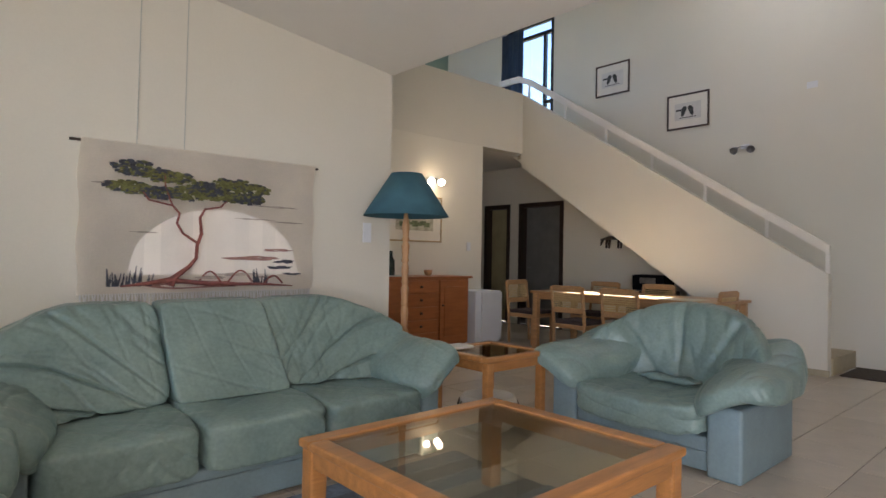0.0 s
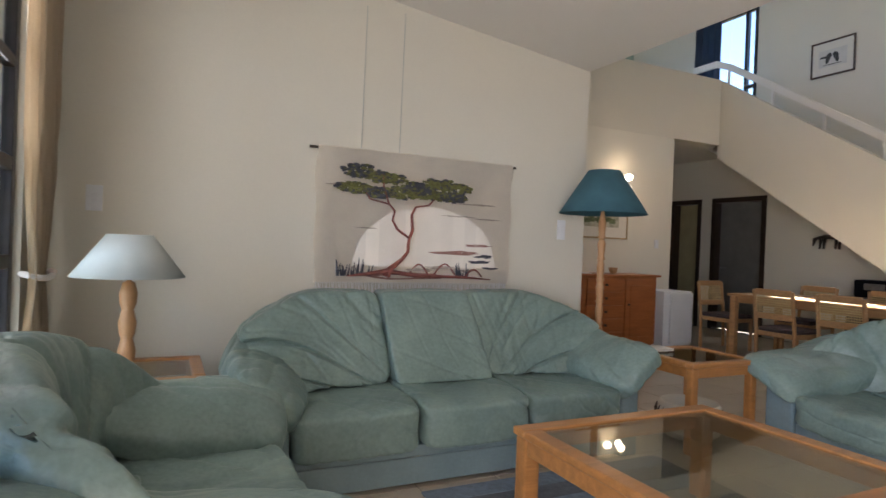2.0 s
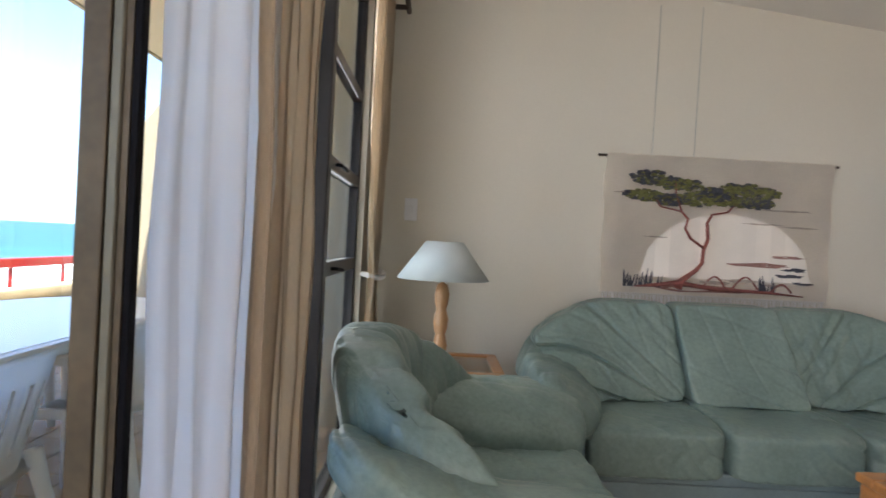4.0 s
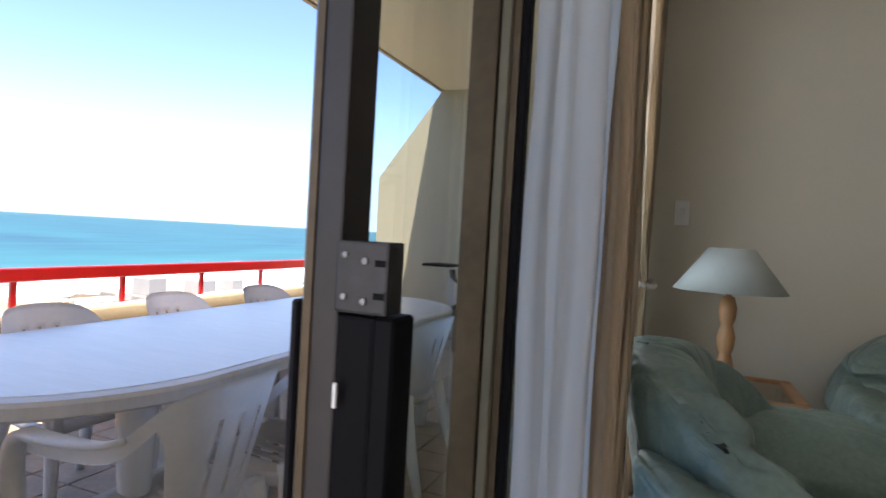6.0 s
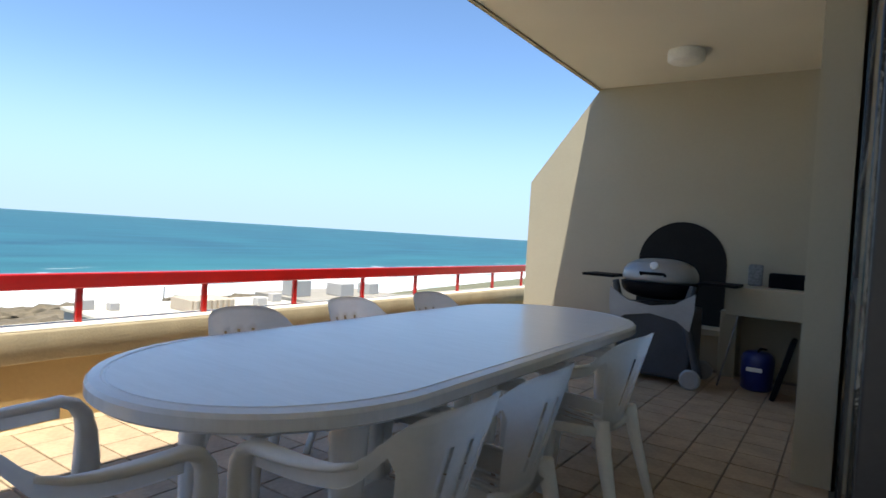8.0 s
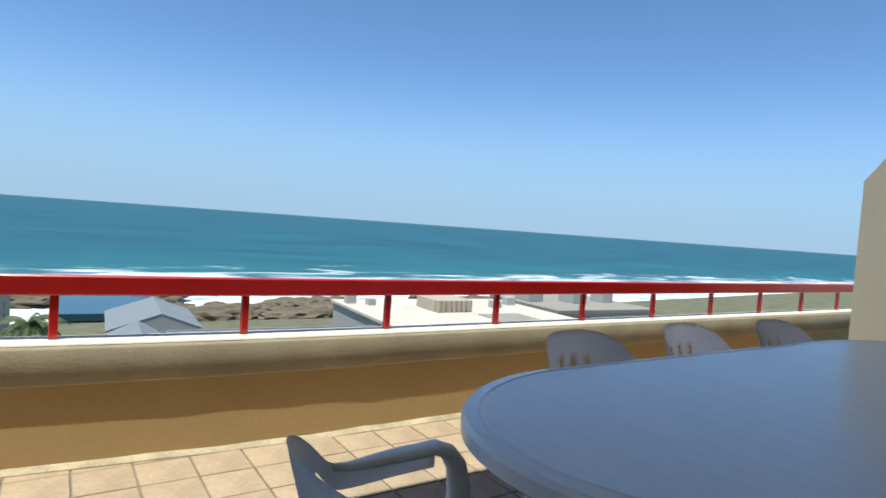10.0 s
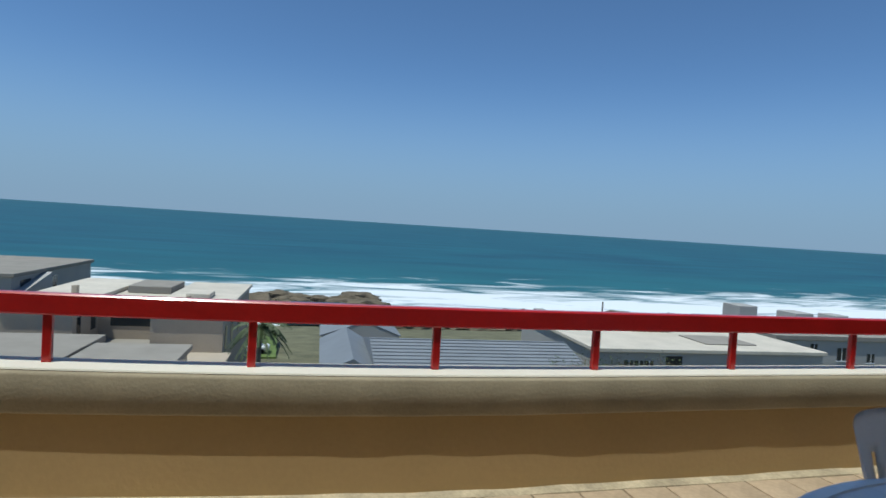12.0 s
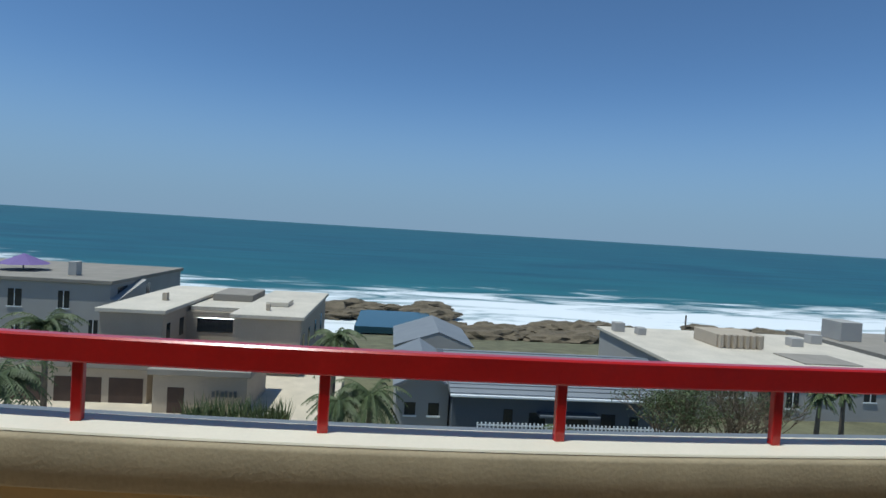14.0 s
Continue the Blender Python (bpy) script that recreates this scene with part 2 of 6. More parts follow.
def pillow(w, d, h, seed=0, n=12, round_=3.2, wrinkle=0.012, freq=5.0, sag=0.0, crease=0.0, shape=None, folds=()):
    """A soft cushion w x d x h about its centre; folds: (depth, angle, density) of long creases over its faces."""
    bm = bmesh.new()
    bmesh.ops.create_cube(bm, size=2.0)
    bmesh.ops.subdivide_edges(bm, edges=bm.edges[:], cuts=n, use_grid_fill=True)
    off = Vector((seed * 7.3, seed * 3.1, seed * 1.7))
    for v in bm.verts:
        p = v.co.copy()
        q = p / max(1e-6, (abs(p.x) ** round_ + abs(p.y) ** round_ + abs(p.z) ** round_) ** (1 / round_))
        q = q * (0.97)
        s = Vector((q.x * w / 2, q.y * d / 2, q.z * h / 2))
        nrm = Vector((q.x / w, q.y / d, q.z / h)).normalized()
        k = noise.noise(Vector((s.x * freq, s.y * freq, s.z * freq)) + off)
        k += 0.6 * noise.noise(Vector((s.x * freq * 2.3, s.y * freq * 0.9, s.z * freq * 1.1)) + off * 2)
        ridge = 1.0 - abs(noise.noise(Vector((s.x * freq * 1.4, s.y * freq * 0.5, s.z * freq * 0.6)) + off * 3)) * 2
        lift = wrinkle * k + crease * max(0.0, ridge - 0.55)
        for m, (amp, angle, dens) in enumerate(folds):
            u, t = s.x, s.z - s.y
            ca, sa = math.cos(angle), math.sin(angle)
            across, along = u * ca + t * sa, t * ca - u * sa
            f = noise.noise(Vector((across * dens, along * dens * 0.22, m * 5.0)) + off)
            lift -= 0.9 * amp * max(0.0, 1.0 - abs(f) * 8.0)
            lift += amp * 0.4 * max(0.0, f)
        s += nrm * lift
        s.z -= sag * (1 - q.x * q.x) * (1 - q.y * q.y) * (1 if q.z > 0 else 0)
        if shape:
            s = shape(s, q)
        v.co = s
    return bm

# ---------- large structure ----------
X_DOOR, Y_TAP, X_HALL, X_PIC, Y_DRES, X_FLANK = -1.36, 4.25, 2.2, 7.5, 6.6, 6.5


def wall_with_holes(name, axis, at, thick, u0, u1, z0, z1, holes, material, label):
    """A wall across axis 'x' or 'y' at a place, with rectangular openings (u0, u1, z0, z1)."""
    bm = bmesh.new()
    us = sorted({u0, u1, *[h[0] for h in holes], *[h[1] for h in holes]})
    zs = sorted({z0, z1, *[h[2] for h in holes], *[h[3] for h in holes]})
    for ua, ub in zip(us, us[1:]):
        for za, zb in zip(zs, zs[1:]):
            if any(h[0] <= ua and ub <= h[1] and h[2] <= za and zb <= h[3] for h in holes):
                continue
            if axis == 'x':
                box(bm, at, at + thick, ua, ub, za, zb)
            else:
                box(bm, ua, ub, at, at + thick, za, zb)
    bmesh.ops.remove_doubles(bm, verts=bm.verts[:], dist=1e-5)
    seen = {}
    for f in bm.faces:
        seen.setdefault(tuple(round(c, 4) for c in f.calc_center_median()), []).append(f)
    bmesh.ops.delete(bm, geom=[f for fs in seen.values() if len(fs) > 1 for f in fs], context='FACES_ONLY')
    return structure(name, bm, material, label)


def slab(name, x0, x1, y0, y1, z0, z1, material, label):
    return structure(name, bbox(x0, x1, y0, y1, z0, z1, 0), material, label)


# living room and hall
wall_with_holes("wall_living", 'y', Y_TAP, 0.2, X_DOOR - 0.1, X_HALL, 0, 3.1, [], M_WALL, "cream painted plaster wall behind the sofa")
wall_with_holes("wall_recess", 'x', X_HALL - 0.2, 0.2, Y_TAP + 0.2, Y_DRES, 0, 5.7, [], M_WALL, "cream painted return wall of the dining recess")
wall_with_holes("wall_dresser", 'y', Y_DRES, 0.15, X_HALL - 0.2, 5.62, 0, 2.83, [], M_WALL, "cream wall behind the pine dresser")
slab("wall_loft_parapet", X_HALL - 0.2, X_FLANK, Y_DRES - 0.006, Y_DRES + 0.16, 2.83, 3.78, M_WALL, "cream solid balustrade of the upper landing")
slab("floor_loft", X_HALL - 0.2, X_PIC, Y_DRES + 0.16, 9.5, 2.83, 2.98, M_CEIL, "concrete floor slab of the upper landing")
wall_with_holes("wall_pictures", 'x', X_PIC, 0.2, -3.4, 9.5, 0, 5.7, [(6.78, 7.85, 2.98, 5.42), (6.52, 7.50, 0.0, 2.165), (7.72, 8.36, 0.0, 2.165)], M_WALL, "tall pale wall beside the staircase")
slab("wall_loft_back", X_HALL - 0.2, X_PIC, 9.5, 9.7, 0, 5.7, mat("green_wall", (0.30, 0.42, 0.36), 0.8, spread=0.05), "green painted end wall of the upper landing")
slab("wall_back", -1.56, X_PIC + 0.2, -3.6, -3.4, 0, 5.7, M_WALL, "plain cream wall closing the room")
wall_with_holes("wall_doors", 'x', X_DOOR - 0.07, 0.07, -3.4, Y_TAP, 0, 3.1, [(-2.6, 2.15, 0, 2.5), (2.5, 3.75, 0.05, 2.5)], M_WALL, "window wall with sliding door opening")
bm = bmesh.new()
for x0, x1, y0, y1 in ((X_HALL - 0.2, X_PIC + 0.2, -3.6, 2.2), (X_HALL - 0.2, 6.06, 2.2, 3.5), (6.50, X_PIC + 0.2, 2.2, 3.5), (X_HALL - 0.2, X_PIC + 0.2, 3.5, 9.7)):
    box(bm, x0, x1, y0, y1, 5.7, 5.9)
structure("ceiling_hall", bm, M_CEIL, "white ceiling of the tall hall with a roof light")
structure("ceiling_living", prism([(X_DOOR - 0.2, 3.10), (X_DOOR, 3.05), (X_HALL, 2.615), (X_HALL, 2.95), (X_DOOR - 0.2, 3.4)], -3.4, Y_TAP, 'y'), M_CEIL, "white sloping plaster ceiling of the living room")
slab("wall_void", X_HALL - 0.12, X_HALL - 0.004, -3.4, Y_TAP + 0.2, 2.94, 5.7, M_WALL, "cream upper wall above the living room ceiling")
slab("floor_base", -1.46, X_PIC + 0.2, -3.6, 9.7, -0.12, -0.006, M_GROUT, "grey grouted screed under the floor tiles")
slab("baseboard_stair", X_FLANK - 0.012, X_FLANK - 0.001, 2.38, 4.0, 0, 0.07, M_STUCCO, "beige tiled skirting at the stair")
# corridor behind the dresser wall
slab("wall_corridor", 5.47, 5.62, Y_DRES + 0.15, 9.5, 0, 2.83, M_WALL, "cream corridor wall")

# staircase: flank, steps, rail
flank_low, flank_high = 0.66, 0.642


def flank_top(y):
    return 1.07 + (y - 2.4) * flank_high


stairs = thing("staircase", "cream plastered concrete staircase with closed balustrade", "staircase", kind="structure")
part("balustrade", prism([(2.4, 0), (2.4, 1.07), (6.62, flank_top(6.62)), (6.62, 2.64), (2.72, 0.0)], X_FLANK, X_FLANK + 0.12, 'x'), M_WALL, stairs)
for i in range(16):
    y = 2.38 + i * 0.275
    bm = bbox(X_FLANK + 0.121, X_PIC - 0.003, y, y + 0.30, max(0.0, 0.186 * i - 0.02), 0.186 * (i + 1), 0.006, 1)
    part("step", bm, M_STUCCO, stairs)
part("soffit", prism([(2.72, 0.0), (6.62, 2.64), (6.9, 2.83), (6.9, 2.95), (6.62, 2.85), (2.42, 0.03), (2.42, 0.0)], X_FLANK + 0.121, X_PIC - 0.003, "x"), M_WALL, stairs)
rail = thing("stair_handrail", "white painted flat steel handrail on short posts", "handrail", kind="structure")
bm = prism([(2.40, 1.275), (2.40, 1.375), (6.48, 1.375 + 4.08 * flank_high), (6.72, 4.10), (7.15, 4.10), (7.15, 4.01), (6.74, 4.01), (6.50, 1.285 + 4.08 * flank_high)], X_FLANK + 0.035, X_FLANK + 0.085, 'x')
part("handrail_bar", bm, M_CEIL, rail)
for y in (2.42, 3.02, 3.72, 4.42, 5.12, 5.82, 6.52):
    part("post", bbox(X_FLANK + 0.052, X_FLANK + 0.068, y - 0.02, y + 0.02, flank_top(y) - 0.002, flank_top(y) + 0.26, 0.003, 1), M_CEIL, rail)

# interior doors in the far wall
for y0, y1, name, color in ((6.52, 7.50, "door_1", (0.16, 0.16, 0.155)), (7.72, 8.36, "door_2", (0.40, 0.35, 0.20))):
    d = thing(name, "dark framed flush door under the stairs" if name == "door_1" else "dark door frame opening to a dim ochre room", "door", kind="structure")
    bm = bmesh.new()
    box(bm, X_PIC - 0.02, X_PIC + 0.2, y0, y0 + 0.07, 0, 2.165)
    box(bm, X_PIC - 0.02, X_PIC + 0.2, y1 - 0.07, y1, 0, 2.165)
    box(bm, X_PIC - 0.02, X_PIC + 0.2, y0 + 0.07, y1 - 0.07, 2.09, 2.165)
    part("door_frame", bm, M_DARKWOOD, d)
    part("door_leaf", bbox(X_PIC + 0.12, X_PIC + 0.16, y0 + 0.073, y1 - 0.073, 0.01, 2.087, 0.004, 1), mat("door_paint", color, 0.6), d)
    if name == "door_1":
        bm = bmesh.new()
        tube(bm, [(X_PIC + 0.12, y1 - 0.13, 1.02), (X_PIC + 0.07, y1 - 0.13, 1.02), (X_PIC + 0.07, y1 - 0.24, 1.02)], 0.009, 8)
        part("door_handle", bm, M_STEEL, d)

# upper landing door with curtain
up = thing("window_upper", "dark framed glazed door on the upper landing", "window", kind="structure")
for a in ((6.78, 6.86, 2.98, 5.42), (7.78, 7.85, 2.98, 5.42), (6.86, 7.78, 5.34, 5.42), (6.86, 7.78, 5.12, 5.18), (6.86, 7.78, 2.98, 3.06), (6.98, 7.03, 3.06, 5.12), (6.86, 6.98, 3.9, 3.95)):
    part("window_frame", bbox(X_PIC + 0.02, X_PIC + 0.09, *a, 0.004, 1), M_BRONZE, up)
pane = part("pane", bbox(X_PIC + 0.05, X_PIC + 0.056, 6.86, 7.78, 3.06, 5.34, 0), M_GLASS, up)
pane.visible_shadow = False

# sliding door and side window of the living room
M_NAVYF = mat("dark_flange", (0.008, 0.008, 0.012), 0.5, spec=0.1)
M_BLACKMET = mat("dark_steel", (0.02, 0.02, 0.024), 0.45, metal=0.2, spread=0.3, scale=60)
M_GREYBR = mat("grey_bronze", (0.13, 0.12, 0.09), 0.42, 0.4)
slide = thing("window_sliding_door", "open sliding glass door in dark bronze aluminium", "sliding door", kind="structure")


def stile(name, x0, x1, y0, y1, z0, z1, m=M_BRONZE, r=0.006):
    return part(name, bbox(x0, x1, y0, y1, z0, z1, r, 2), m, slide)


lead = stile("leaf_stile", -1.36, -1.34, 0.966, 1.002, 0.03, 2.44, M_BRONZE, 0.002)
part("edge_strip", bbox(-1.370, -1.3605, 0.968, 1.001, 0.03, 2.44, 0.002, 1), M_BRONZE2, lead, "worn bronze edge strip")
# Lighter strip: daylight on the stile's outer face is put into its colour.
part("outer_strip", bbox(-1.374, -1.3705, 0.974, 1.03, 0.03, 2.44, 0.001, 1), M_GREYBR, lead, "outer face in lighter grey-bronze, as if lit")
stile("leaf_stile", -1.375, -1.345, 2.04, 2.10, 0.03, 2.44)
stile("leaf_rail", -1.372, -1.348, 0.984, 2.039, 0.03, 0.12)
stile("leaf_rail", -1.372, -1.348, 0.984, 2.039, 2.36, 2.44)
p = part("pane", bbox(-1.363, -1.357, 0.984, 2.039, 0.121, 2.359, 0), M_GLASS, slide)
p.visible_shadow = False
inner = stile("fixed_stile", -1.352, -1.322, 1.214, 1.233, 0.03, 2.44, M_BRONZE2, 0.002)
part("stile_face", bbox(-1.3215, -1.309, 1.216, 1.236, 0.03, 2.44, 0.002, 1), M_GREYBR, inner)
part("groove", bbox(-1.3085, -1.301, 1.220, 1.236, 0.03, 2.44, 0), M_BRONZE2, inner)
part("seal", bbox(-1.3005, -1.292, 1.222, 1.237, 0.03, 2.44, 0.001, 1), M_BLACK, inner)
stile("head_track", -1.40, -1.25, -2.6, 2.15, 2.44, 2.498)
stile("sill_track", -1.40, -1.25, -2.6, 2.15, 0.002, 0.028, M_BRONZE2)
stile("jamb", -1.436, -1.25, 2.101, 2.148, 0.03, 2.44)
stile("jamb", -1.40, -1.25, -2.598, -2.55, 0.03, 2.44)
lock = part("lock_case", bbox(-1.339, -1.312, 0.963, 0.990, 0.90, 1.130, 0.003, 2), M_BLACK, slide, "black lock housing on the door stile")
part("lock_flange", bbox(-1.3815, -1.3745, 0.972, 1.02, 0.95, 1.135, 0.002, 1), M_NAVYF, lock)
part("lock_channel", bbox(-1.3115, -1.297, 0.960, 0.990, 0.90, 1.131, 0.002, 1), M_BLACK, lock)
plate = part("strike_plate", bbox(-1.339, -1.302, 0.958, 0.980, 1.132, 1.177, 0.002, 2), M_BLACKMET, slide, "dull dark steel strike plate with screws")
for x, z in ((-1.332, 1.168), (-1.318, 1.165), (-1.332, 1.142), (-1.318, 1.140)):
    bm = lathe([(0.0022, 0), (0.0022, 0.0012), (0.001, 0.0016)], 10)
    bm.transform(Matrix.Translation((x, 0.958, z)) @ Matrix.Rotation(radians(90), 4, 'X'))
    part("screw", bm, M_STEEL, plate)
for z in (1.164, 1.144):
    part("slot", bbox(-1.311, -1.304, 0.9572, 0.9585, z - 0.002, z + 0.002, 0), M_BLACK, plate)
part("lock_slot", bbox(-1.336, -1.333, 0.9565, 0.9585, 1.072, 1.088, 0.0005, 1), M_WHITE, lock, "white latch slot")

side = thing("window_side", "dark framed side window with horizontal bars", "window", kind="structure")
for a in ((2.5, 2.56, 0.05, 2.5), (3.69, 3.75, 0.05, 2.5), (2.56, 3.69, 0.05, 0.11), (2.56, 3.69, 2.44, 2.5), (2.56, 3.69, 1.03, 1.09), (2.56, 3.69, 1.46, 1.52), (2.56, 3.69, 1.91, 1.96)):
    part("window_frame", bbox(X_DOOR - 0.08, X_DOOR - 0.03, *a, 0.004, 1), M_BRONZE, side)
for z in (1.06, 1.49):
    bm = bmesh.new()
    tube(bm, [(X_DOOR - 0.03, 3.0, z), (X_DOOR - 0.01, 3.02, z), (X_DOOR + 0.0, 3.12, z - 0.01)], 0.008, 6)
    part("window_stay", bm, M_BLACK, side)
p = part("pane", bbox(X_DOOR - 0.058, X_DOOR - 0.052, 2.56, 3.69, 0.11, 2.44, 0), M_GLASS_DULL, side)
p.visible_shadow = False


def curtain(name, y0, y1, x, z0, z1, material, label, folds, depth, seed, gather=None, parent=None, slant=0.0):
    """A hanging cloth along y with vertical folds; gather: height at which it is tied in; slant: how far it turns into the room."""
    bm = bmesh.new()
    nu, nz = folds * 10, 40
    grid = []
    for j in range(nz + 1):
        z = z0 + (z1 - z0) * j / nz
        row = []
        for i in range(nu + 1):
            u = i / nu
            squeeze = 1.0
            if gather:
                squeeze = 1 - 0.55 * math.exp(-((z - gather) / 0.32) ** 2)
            mid = (y0 + y1) / 2
            y = mid + (y0 + (y1 - y0) * u - mid) * squeeze
            ph = u * folds * 6.283 + 0.8 * noise.noise((u * 3 + seed, z * 0.7, 0))
            amp = depth * (0.7 + 0.6 * noise.noise((u * 5 + seed, z * 0.5, 2.0)))
            row.append(bm.verts.new((x + slant * u + amp * math.sin(ph) + 0.01 * noise.noise((u * 9, z * 3, seed)), y + 0.012 * math.sin(ph * 2), z)))
        grid.append(row)
    for a, b in zip(grid, grid[1:]):
        for i in range(nu):
            bm.faces.new((a[i], a[i + 1], b[i + 1], b[i]))
    bmesh.ops.solidify(bm, geom=bm.faces[:], thickness=0.004)
    ob = part(name, bm, material, parent, "", True)
    return tagged(ob, label, "curtain") if parent is None else ob


curtain("sheer_curtain", 1.285, 1.50, -1.300, 0.03, 2.52, M_SHEER, "white sheer curtain hanging in soft folds", 2, 0.008, 3, slant=0.085)
curtain("beige_curtain", 1.405, 1.80, -1.219, 0.03, 2.52, M_CURTAIN, "beige lined curtain drawn beside the sliding door", 5, 0.017, 5)
curtain("blue_curtain", 7.42, 7.95, X_PIC - 0.05, 2.99, 5.3, mat("dark_blue_cloth", (0.05, 0.08, 0.13), 0.85, spread=0.2, scale=3), "dark blue curtain drawn aside at the upper door", 4, 0.03, 13)
tied = thing("tied_curtain", "beige curtain tied back beside the side window", "curtain")
curtain("cloth", 3.34, 4.16, -1.292, 0.03, 2.55, M_CURTAIN, "", 6, 0.028, 9, 1.0, tied)
bm = bmesh.new()
tube(bm, [(-1.292 + 0.055 * math.cos(a * 0.5236), 3.75 + 0.175 * math.sin(a * 0.5236), 1.0 + 0.01 * math.sin(a)) for a in range(13)], 0.014, 8)
part("tie_rope", bm, M_SHEER, tied, "white corded tie-back")
pole = thing("curtain_pole", "dark wooden curtain pole on brackets", "curtain pole")
bm = bmesh.new()
tube(bm, [(-1.2, -2.7, 2.60), (-1.2, 4.2, 2.60)], 0.016, 10)
part("pole", bm, M_DARKWOOD, pole)
for y in (-2.4, 0.0, 2.3, 4.1):
    part("bracket", bbox(-1.358, -1.2, y - 0.012, y + 0.012, 2.575, 2.60, 0.003, 1), M_DARKWOOD, pole)

# balcony: floor, end wall, soffit, parapet
slab("floor_balcony_base", -5.205, -1.46, -6.0, 7.07, -0.25, -0.012, M_GROUT, "mortar bed under the balcony tiles")
Y_END = 7.07
bm = prism([(-5.36, -0.25), (-4.61, 0.0), (-4.61, 1.86), (-3.82, 2.9), (-1.36, 2.9), (-1.36, 0.0), (-1.36, -0.25)], Y_END, Y_END + 0.25, 'y')
structure("wall_balcony_end", bm, M_BALC, "beige rendered end wall with slanted top edge")
slab("ceiling_balcony", -3.82, X_DOOR - 0.2, -6.0, Y_END + 0.25, 2.9, 3.3, M_SOFFIT, "cream painted soffit over the balcony")
slab("trim_soffit_drip", -3.86, -3.821, -6.0, Y_END + 0.25, 2.885, 3.3, M_STUCCO, "beige drip edge along the soffit")
slab("wall_facade_top", X_DOOR - 0.2, X_DOOR + 0.02, -6.0, Y_END, 3.1, 6.1, M_BALC, "rendered facade above the doors")
slab("wall_facade_north", X_DOOR - 0.2, X_DOOR, -6.0, -3.4, 0, 3.1, M_BALC, "rendered facade beside the living room")
slab("wall_facade_south", X_DOOR - 0.2, X_DOOR, Y_TAP + 0.2, Y_END, 0, 3.1, M_BALC, "rendered facade behind the barbecue")
slab("wall_fin", -1.635, X_DOOR - 0.07, Y_TAP + 0.0, Y_TAP + 0.25, 0, 2.9, M_BALC, "rendered pier between two flats")
slab("wall_balcony_north", -5.36, X_DOOR, -6.2, -6.0, -0.25, 3.3, M_BALC, "rendered wall closing the balcony")
M_DARKPANEL = mat("dark_glazed_panel", (0.012, 0.013, 0.012), 0.02, spread=0.2)
for a in ((2.15, 2.496), (3.754, 4.245)):
    part("facade_panel", bbox(-1.446, -1.4305, *a, 0.03, 2.49, 0.003, 1), M_DARKPANEL, side, "dark glazed panel beside the window")
parapet = thing("parapet_wall", "ochre parapet with a rough cream stucco coping, face darkened as shade", "parapet", kind="structure")


def rail_line(y):
    """The line of the railing: straight, then bowing outwards."""
    return -5.11 - 0.028 * max(0.0, 2.3 - max(y, -2.0)) ** 2 - 0.24 * max(0.0, -2.0 - y)


def along_rail(profile, y0, y1, n, wobble=0.0):
    """A profile of (offset, height) pairs drawn along the railing's line."""
    bm = bmesh.new()
    rows = []
    for j in range(n + 1):
        y = y0 + (y1 - y0) * j / n
        w = wobble * (noise.noise((y * 0.9, 3.0, 0)) + 0.8 * noise.noise((y * 4, 7.0, 0)))
        rows.append([bm.verts.new((rail_line(y) + x + w * (1 if x > 0.06 else 0), y, z + w * (1.2 if z < 0.4 and x > 0.06 else 0.2))) for x, z in profile])
    m = len(profile)
    for a, b in zip(rows, rows[1:]):
        for k in range(m):
            bm.faces.new((a[k], b[k], b[(k + 1) % m], a[(k + 1) % m]))
    bm.faces.new(rows[0])
    bm.faces.new(rows[-1][::-1])
    return bm


part("wall", along_rail([(0.108, -0.25), (0.108, 0.37), (-0.08, 0.37), (-0.08, -0.25)], -6.0, 9.0, 90), M_OCHRE, parapet, smooth=False)
part("coping", along_rail([(0.106, 0.357), (0.128, 0.357), (0.137, 0.368), (0.139, 0.512), (0.130, 0.524), (-0.085, 0.527), (-0.085, 0.371)], -6.0, 9.0, 300, 0.0025), M_COPEFACE, parapet, "rough cream stucco coping, face darkened as shade", True)
part("coping_top", along_rail([(0.112, 0.5275), (0.108, 0.534), (-0.074, 0.534), (-0.078, 0.5275)], -6.0, 9.0, 120), M_COPING, parapet, "coping top coloured pale as if sunlit")
# The ledge's blue-grey is the shadow strip behind the posts, set as colour.
part("outer_ledge", along_rail([(-0.086, 0.30), (-0.086, 0.49), (-0.24, 0.49), (-0.24, 0.30)], -6.0, 9.0, 90), mat("shadow_blue_grey", (0.16, 0.18, 0.21), 0.7, spread=0.1), parapet, "outer ledge coloured blue-grey as in shadow")
part("floor_joint", along_rail([(0.106, -0.02), (0.106, 0.012), (0.165, 0.004), (0.17, -0.02)], -6.0, 7.07, 90, 0.006), mat("worn_mortar", (0.40, 0.33, 0.22), 0.9, spread=0.35, scale=5), parapet, "stained mortar fillet along the floor")
red = thing("red_railing", "glossy red painted flat railing on short posts", "railing", kind="structure")
part("rail_bar", along_rail([(0.025, 0.737), (0.025, 0.813), (0.018, 0.820), (-0.018, 0.820), (-0.025, 0.813), (-0.025, 0.737), (-0.018, 0.730), (0.018, 0.730)], -6.0, 9.0, 90), M_RED, red)
for k in range(18):
    y = 7.974 - 0.808 * k
    x = rail_line(y)
    part("post", bbox(x - 0.014, x + 0.014, y - 0.018, y + 0.018, 0.533, 0.731, 0.003, 1), M_RED, red)

# ---------- living room things ----------


